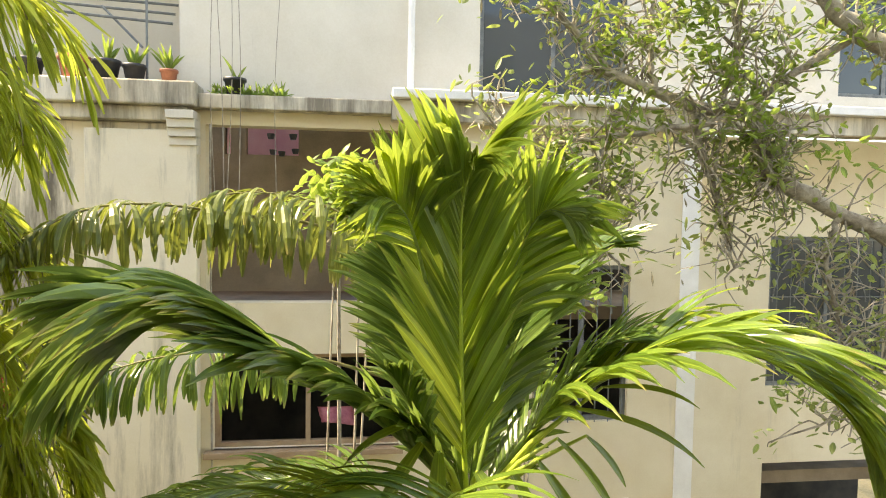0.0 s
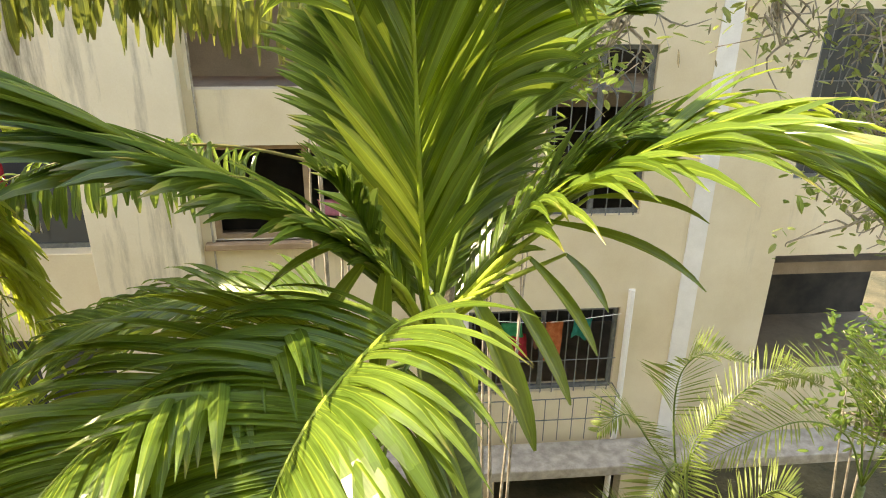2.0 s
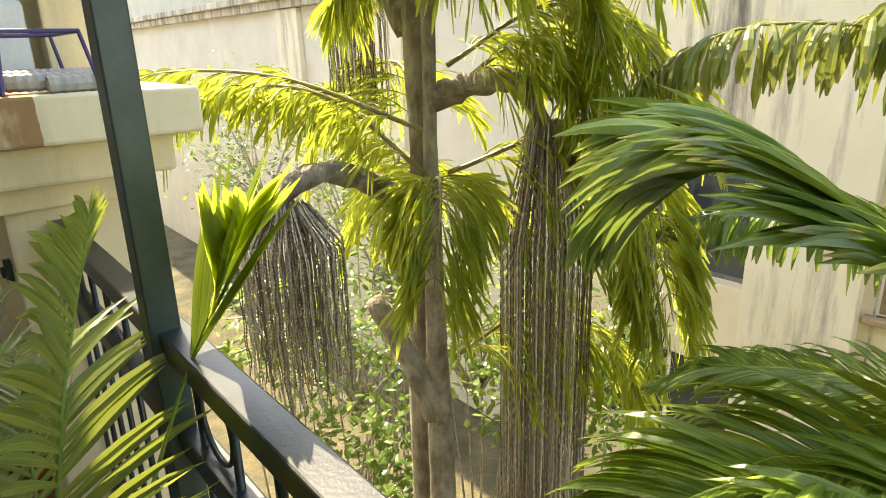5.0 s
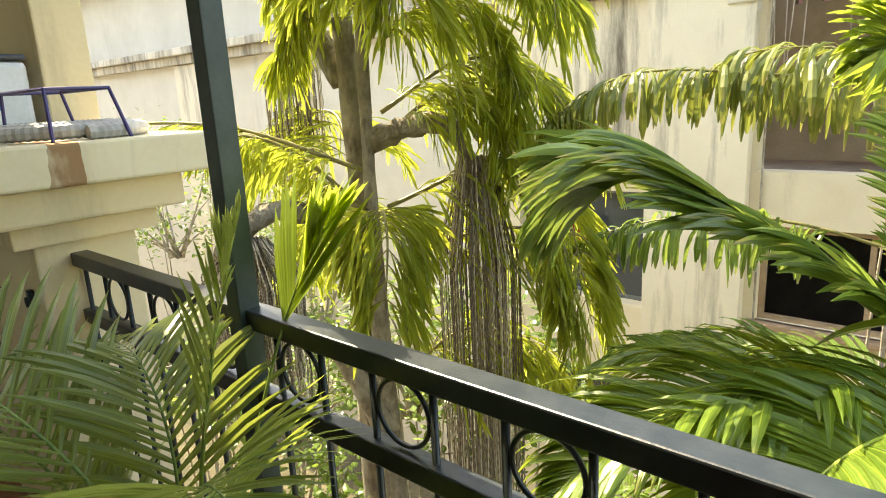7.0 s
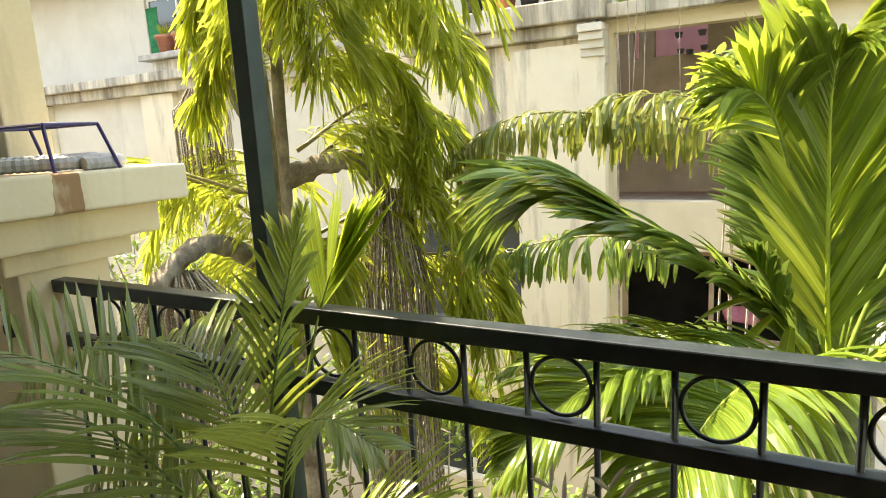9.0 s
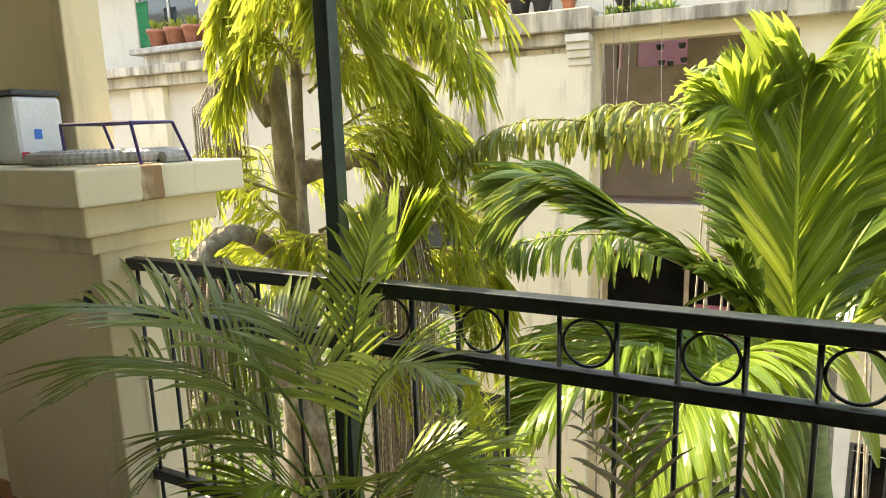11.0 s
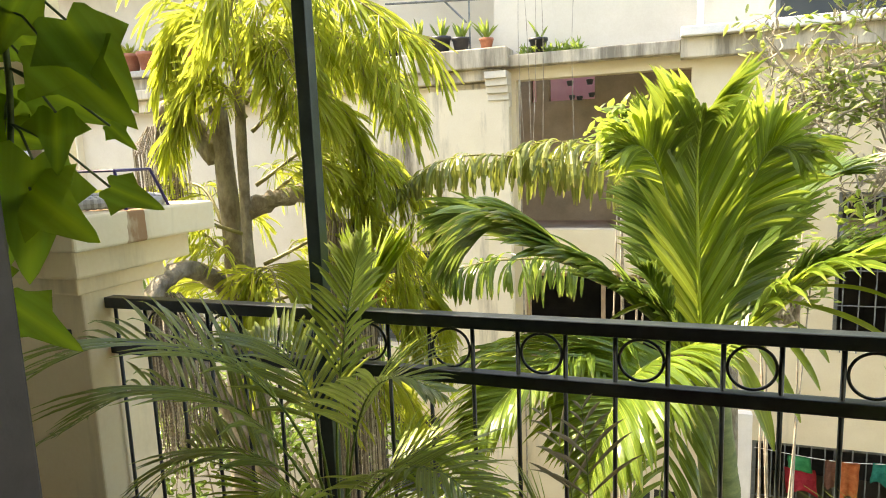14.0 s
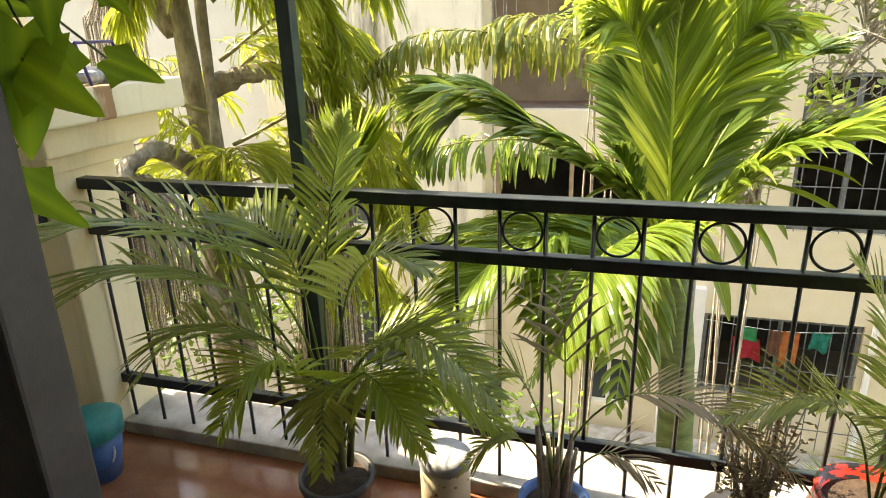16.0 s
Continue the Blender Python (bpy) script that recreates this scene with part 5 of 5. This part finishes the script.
_nz = noise_of(_nt, 55.0, detail=1.0)
_r = ramp_node(_nt, [(0.66, (0.72, 0.64, 0.46)), (0.69, (0.35, 0.18, 0.07))])
_nt.links.new(_nz.outputs[0], _r.inputs[0])
_nt.links.new(_r.outputs[0], _b.inputs["Base Color"])
can = thing("speckled_canister", "cream canister with brown flecks and a grey lid", "canister", at=(0.43, 0.572, -0.185))
part("body", lathe(bmesh.new(), [(0.085, 0.0), (0.092, 0.01), (0.092, 0.19), (0.088, 0.2)], 32), M_SPECK, can, smooth=True)
part("lid", lathe(bmesh.new(), [(0.094, 0.2), (0.096, 0.205), (0.096, 0.235), (0.08, 0.25)], 32), surface("grey_lid", (0.25, 0.27, 0.28), (0.38, 0.40, 0.41), 9, 0.35), can, "grey plastic lid", smooth=True)

bucket = thing("blue_bucket", "blue plastic bucket with a teal rim on the floor", "bucket", at=(-0.84, 0.36, -0.185))
part("body", lathe(bmesh.new(), [(0.10, 0.0), (0.135, 0.24), (0.125, 0.24), (0.095, 0.02)], 28), M_BLUE, bucket, smooth=True)
part("rim", lathe(bmesh.new(), [(0.136, 0.24), (0.15, 0.25), (0.15, 0.33), (0.13, 0.34)], 28), surface("teal_plastic", (0.0, 0.20, 0.20), (0.02, 0.30, 0.29), 8, 0.35), bucket, "teal rim", smooth=True)
bucket.location, bucket.scale = (-1.0, 0.40, -0.185), (0.8, 0.8, 0.8)
hb = bmesh.new()
tube(hb, [Vector((0.0 + 0.14 * math.cos(a), -0.02, 0.2 - 0.15 * math.sin(a))) for a in np.linspace(0, math.pi, 15)], 0.005, 6)
part("handle", hb, M_WHITE, bucket, "thin white handle")

dry = thing("dried_potted_plant", "dried brown bushy plant in a dark pot", "plant", at=(1.42, 0.48, -0.185))
at_base(part("pot", lathe(bmesh.new(), [(0.09, -0.185), (0.12, 0.03), (0.13, 0.04), (0.13, 0.07), (0.11, 0.07)], 24, (1.42, 0.48, 0)), M_BLACKPOT, dry, smooth=True), dry)
bl = bmesh.new()
for k in range(60):
    a = rr.uniform(0, 2 * math.pi)
    tip = Vector((1.42 + 0.12 * math.cos(a) * rr.random() ** 0.5, 0.48 + 0.12 * math.sin(a) * rr.random() ** 0.5, rr.uniform(0.2, 0.55)))
    path = spline([(1.42 + 0.02 * math.cos(a), 0.48 + 0.02 * math.sin(a), 0.05), (1.42 + 0.05 * math.cos(a), 0.48 + 0.05 * math.sin(a), 0.2), tip], 6)
    bs = bmesh.new()
    tube(bs, path, [0.004, 0.004, 0.0035, 0.003, 0.003, 0.002, 0.002], 4)
    at_base(part("stem", bs, M_BARK2, dry), dry)
    for _ in range(14):
        p = path[rr.randint(2, 6)] + Vector((rr.gauss(0, 0.02), rr.gauss(0, 0.02), rr.gauss(0, 0.03)))
        d = Vector((rr.uniform(-1, 1), rr.uniform(-1, 1), rr.uniform(-0.5, 1)))
        blade(bl, p, d, d.orthogonal(), rr.uniform(0.012, 0.03), 0.008, 0.1, 2, 0.2, "oval", 0, rr)
tagged(at_base(part("foliage", bl, M_DRY, dry, "tiny withered brown leaves"), dry), kind="stuff")

M_REDBLK, _nt, _b = mat_new("red_black_glaze", 0.3)
_nz = noise_of(_nt, 26.0, (1, 1, 2.5), detail=2.0)
_r = ramp_node(_nt, [(0.50, (0.015, 0.015, 0.018)), (0.54, (0.62, 0.03, 0.02))])
_nt.links.new(_nz.outputs[0], _r.inputs[0])
_nt.links.new(_r.outputs[0], _b.inputs["Base Color"])
rp = thing("patterned_pot", "black glazed pot with a red pattern holding a palm", "plant", at=(1.74, 0.47, -0.185))
at_base(part("pot", lathe(bmesh.new(), [(0.10, -0.185), (0.17, -0.05), (0.18, 0.08), (0.15, 0.2), (0.155, 0.22), (0.14, 0.22), (0.13, 0.16)], 32, (1.74, 0.47, 0)), M_REDBLK, rp, smooth=True), rp)
at_base(part("soil", lathe(bmesh.new(), [(0.135, 0.15), (0.133, 0.18)], 24, (1.74, 0.47, 0)), M_SOIL, rp), rp)
for k, pts in enumerate(([(1.75, 0.5, 0.5), (1.7, 0.55, 0.75), (1.6, 0.58, 0.9)], [(1.8, 0.46, 0.5), (1.9, 0.44, 0.75), (2.05, 0.4, 0.85)], [(1.65, 0.44, 0.45), (1.5, 0.4, 0.55), (1.3, 0.34, 0.5)], [(1.72, 0.4, 0.45), (1.7, 0.25, 0.6), (1.66, 0.1, 0.5)])):
    palm_fronds(rp, (M_ARECA,), [dict(pts=[(1.74, 0.47, 0.16), *pts], n=30, length=0.22, width=0.016, fwd=0.8, lift=0.25, droop=0.1, start=0.35, rib_r=0.005, seed=110 + k, rows=5)])

# things on the pillar's cap
M_MAT = surface("grey_ribbed_hose", (0.34, 0.33, 0.30), (0.5, 0.49, 0.45), 8, 0.7)
hose = thing("coiled_ribbed_hose", "coiled pale grey ribbed hose on the pillar cap", "hose", at=(-1.2, 0.74, 1.35))
bm = bmesh.new()
pts = [Vector((0.30 * math.cos(a) * (1 - 0.02 * a), 0.27 * math.sin(a) * (1 - 0.02 * a), 0.022 + 0.001 * a)) for a in np.linspace(0, 4.2 * math.pi, 300)]
tube(bm, pts, [0.021 + 0.003 * (i % 2) for i in range(300)], 8)
part("coil", bm, M_MAT, hose)
M_PURPLE = surface("purple_wire", (0.03, 0.02, 0.09), (0.06, 0.04, 0.15), 9, 0.4)
stand = thing("wire_stand", "dark purple wire stand on the pillar cap", "stand", at=(-1.15, 0.74, 1.35))
for k, (a, b) in enumerate((((-0.2, -0.08, 0.15), (0.2, -0.08, 0.15)), ((-0.2, 0.1, 0.15), (0.2, 0.1, 0.15)), ((-0.2, -0.08, 0.15), (-0.2, 0.1, 0.15)), ((0.2, -0.08, 0.15), (0.2, 0.1, 0.15)),
                            ((-0.2, -0.08, 0.15), (-0.16, -0.1, 0.0)), ((0.2, -0.08, 0.15), (0.26, -0.1, 0.0)), ((-0.2, 0.1, 0.15), (-0.16, 0.12, 0.0)), ((0.2, 0.1, 0.15), (0.26, 0.12, 0.0)))):
    bm = bmesh.new()
    tube(bm, [Vector(a), Vector(a).lerp(Vector(b), 0.5), Vector(b)], 0.006, 6)
    part("rod" if k < 4 else "leg", bm, M_PURPLE, stand)
jug = thing("white_container", "white plastic container with small blue and red marks", "container", at=(-1.66, 0.72, 1.35))
part("body", block(-0.09, 0.09, -0.1, 0.1, 0, 0.27, 0.02), surface("white_plastic", (0.62, 0.64, 0.64), (0.72, 0.74, 0.74), 6, 0.35), jug, smooth=False)
part("lid", block(-0.092, 0.092, -0.102, 0.102, 0.272, 0.295, 0.008), M_BLACKPOT, jug, "dark lid")
part("mark", block(0.091, 0.093, -0.03, 0.0, 0.1, 0.14), surface("blue_mark", (0.0, 0.15, 0.6), (0.0, 0.2, 0.7), 8, 0.4), jug, "blue drop mark")
part("mark", block(0.091, 0.093, -0.09, -0.06, 0.02, 0.05), M_CLOTH["red"], jug, "red mark")
latch = thing("door_bolt", "small black iron bolt fixed to the pillar", "bolt", at=(-1.21, 0.590, 0.84))
part("plate", block(-0.012, 0.012, -0.012, 0.008, -0.035, 0.035, 0.003), M_IRON, latch)
part("knob", lathe(bmesh.new(), [(0.004, -0.02), (0.006, -0.005), (0.006, 0.01), (0.003, 0.014)], 10, (0, -0.016, 0)), M_IRON, latch)


# ---- ivy by the door ----
def ivy_leaf(bm, p, d, n, size, rr):
    d, n = Vector(d).normalized(), Vector(n)
    s = d.cross(n).normalized()
    n = s.cross(d).normalized()
    wide = rr.uniform(0.6, 0.85)
    out = [(0, 0), (0.08, -0.06), (0.2, -0.13), (0.3, -0.1), (0.33, 0.0), (0.42, 0.08), (0.6, 0.2), (0.44, 0.31), (0.31, 0.4), (0.25, 0.53), (0.17, 0.72), (0.08, 0.9), (0.0, 1.0)]
    uv = bm.loops.layers.uv.verify()
    mid = [bm.verts.new(p + d * size * b - n * size * (0.05 * math.sin(3 * b) + 0.2 * b * b)) for b in (0.0, 0.2, 0.4, 0.7, 1.0)]
    sides = []
    for sg in (-1, 1):
        ring = [mid[0]] + [bm.verts.new(p + s * sg * a * size * wide + d * b * size + n * size * (0.12 * a - 0.5 * a * a - 0.22 * b * b + rr.uniform(-0.015, 0.015))) for a, b in out[1:-1]] + [mid[4]]
        cuts = ((0, 4, 0, 1), (4, 6, 1, 2), (6, 9, 2, 3), (9, 12, 3, 4))
        for a, b, m0, m1 in cuts:
            loop = ring[a:b + 1] + [mid[k] for k in range(m1, m0 - 1, -1) if mid[k] not in ring[a:b + 1]]
            f = bm.faces.new(loop if sg > 0 else loop[::-1])
            for l in f.loops:
                r = (l.vert.co - p) / size
                l[uv].uv = (0.5 + 0.8 * r.dot(s), 0.05 + 0.7 * max(0.0, r.dot(d)))


ivy = thing("hanging_ivy", "hanging ivy vine with glossy lobed leaves beside the door", "plant", at=(0.22, -0.66, 2.3))
rr = random.Random(3)
stems = bmesh.new()
vine = spline([(0.16, -0.67, 2.3), (0.24, -0.64, 1.9), (0.25, -0.63, 1.65), (0.21, -0.63, 1.45), (0.17, -0.64, 1.28)], 24)
tube(stems, vine, 0.004, 6)
ivy_rows = [(0.33, 1.67, 0.45, 1.57), (0.35, 1.70, 0.44, 1.59), (0.30, 1.59, 0.32, 1.51), (0.37, 1.57, 0.41, 1.54), (0.28, 1.53, 0.26, 1.35), (0.23, 1.49, 0.17, 1.35), (0.27, 1.49, 0.39, 1.43),
            (0.36, 1.49, 0.42, 1.46), (0.19, 1.33, 0.27, 1.25), (0.21, 1.39, 0.24, 1.33), (0.19, 1.57, 0.28, 1.55), (0.23, 1.63, 0.14, 1.55), (0.26, 1.63, 0.36, 1.57), (0.22, 1.72, 0.30, 1.62), (0.16, 1.48, 0.1, 1.38), (0.3, 1.74, 0.22, 1.65), (0.17, 1.62, 0.2, 1.5)]
for k, (x0, z0, x1, z1) in enumerate(ivy_rows):
    y0 = -0.62 + rr.uniform(-0.03, 0.03)
    p, way = Vector((x0, y0, z0)), Vector((x1 - x0, rr.uniform(-0.04, 0.04), z1 - z0))
    bm = bmesh.new()
    ivy_leaf(bm, p, way, (0.55 + rr.uniform(-0.5, 0.5), -0.8, 0.3 + rr.uniform(-0.5, 0.5)), way.length * 0.95, rr)
    at_base(part("leaf", bm, M_IVY, ivy, smooth=True), ivy)
    near = min(vine, key=lambda v: (v - p - Vector((0, 0, 0.05))).length)
    tube(stems, [near, near.lerp(p, 0.5) + Vector((0, 0, 0.012)), p], 0.0018, 5)
at_base(part("stem", stems, M_TRUNK_GREEN, ivy, smooth=True), ivy)

# drying rods over the stained ledge
rack = thing("drying_rack", "dark metal drying rods over the upper balcony", "rack", at=(-2.0 + BX, FY + 0.05, 2.952 + BZ))
for k, (a, b) in enumerate((((-0.9, 0, 0.85), (0.75, 0, 0.75)), ((-0.9, 0.12, 0.98), (0.75, 0.12, 0.9)), ((-0.9, 0.25, 1.1), (0.75, 0.25, 1.05)), ((0.45, 0.0, 0.0), (0.45, 0.0, 1.6)), ((-0.1, 0.1, 0.95), (0.4, 0.0, 0.45)))):
    bm = bmesh.new()
    tube(bm, [Vector(a), Vector(a).lerp(Vector(b), 0.5), Vector(b)], 0.016, 6)
    part("rod", bm, M_GRILLE, rack)
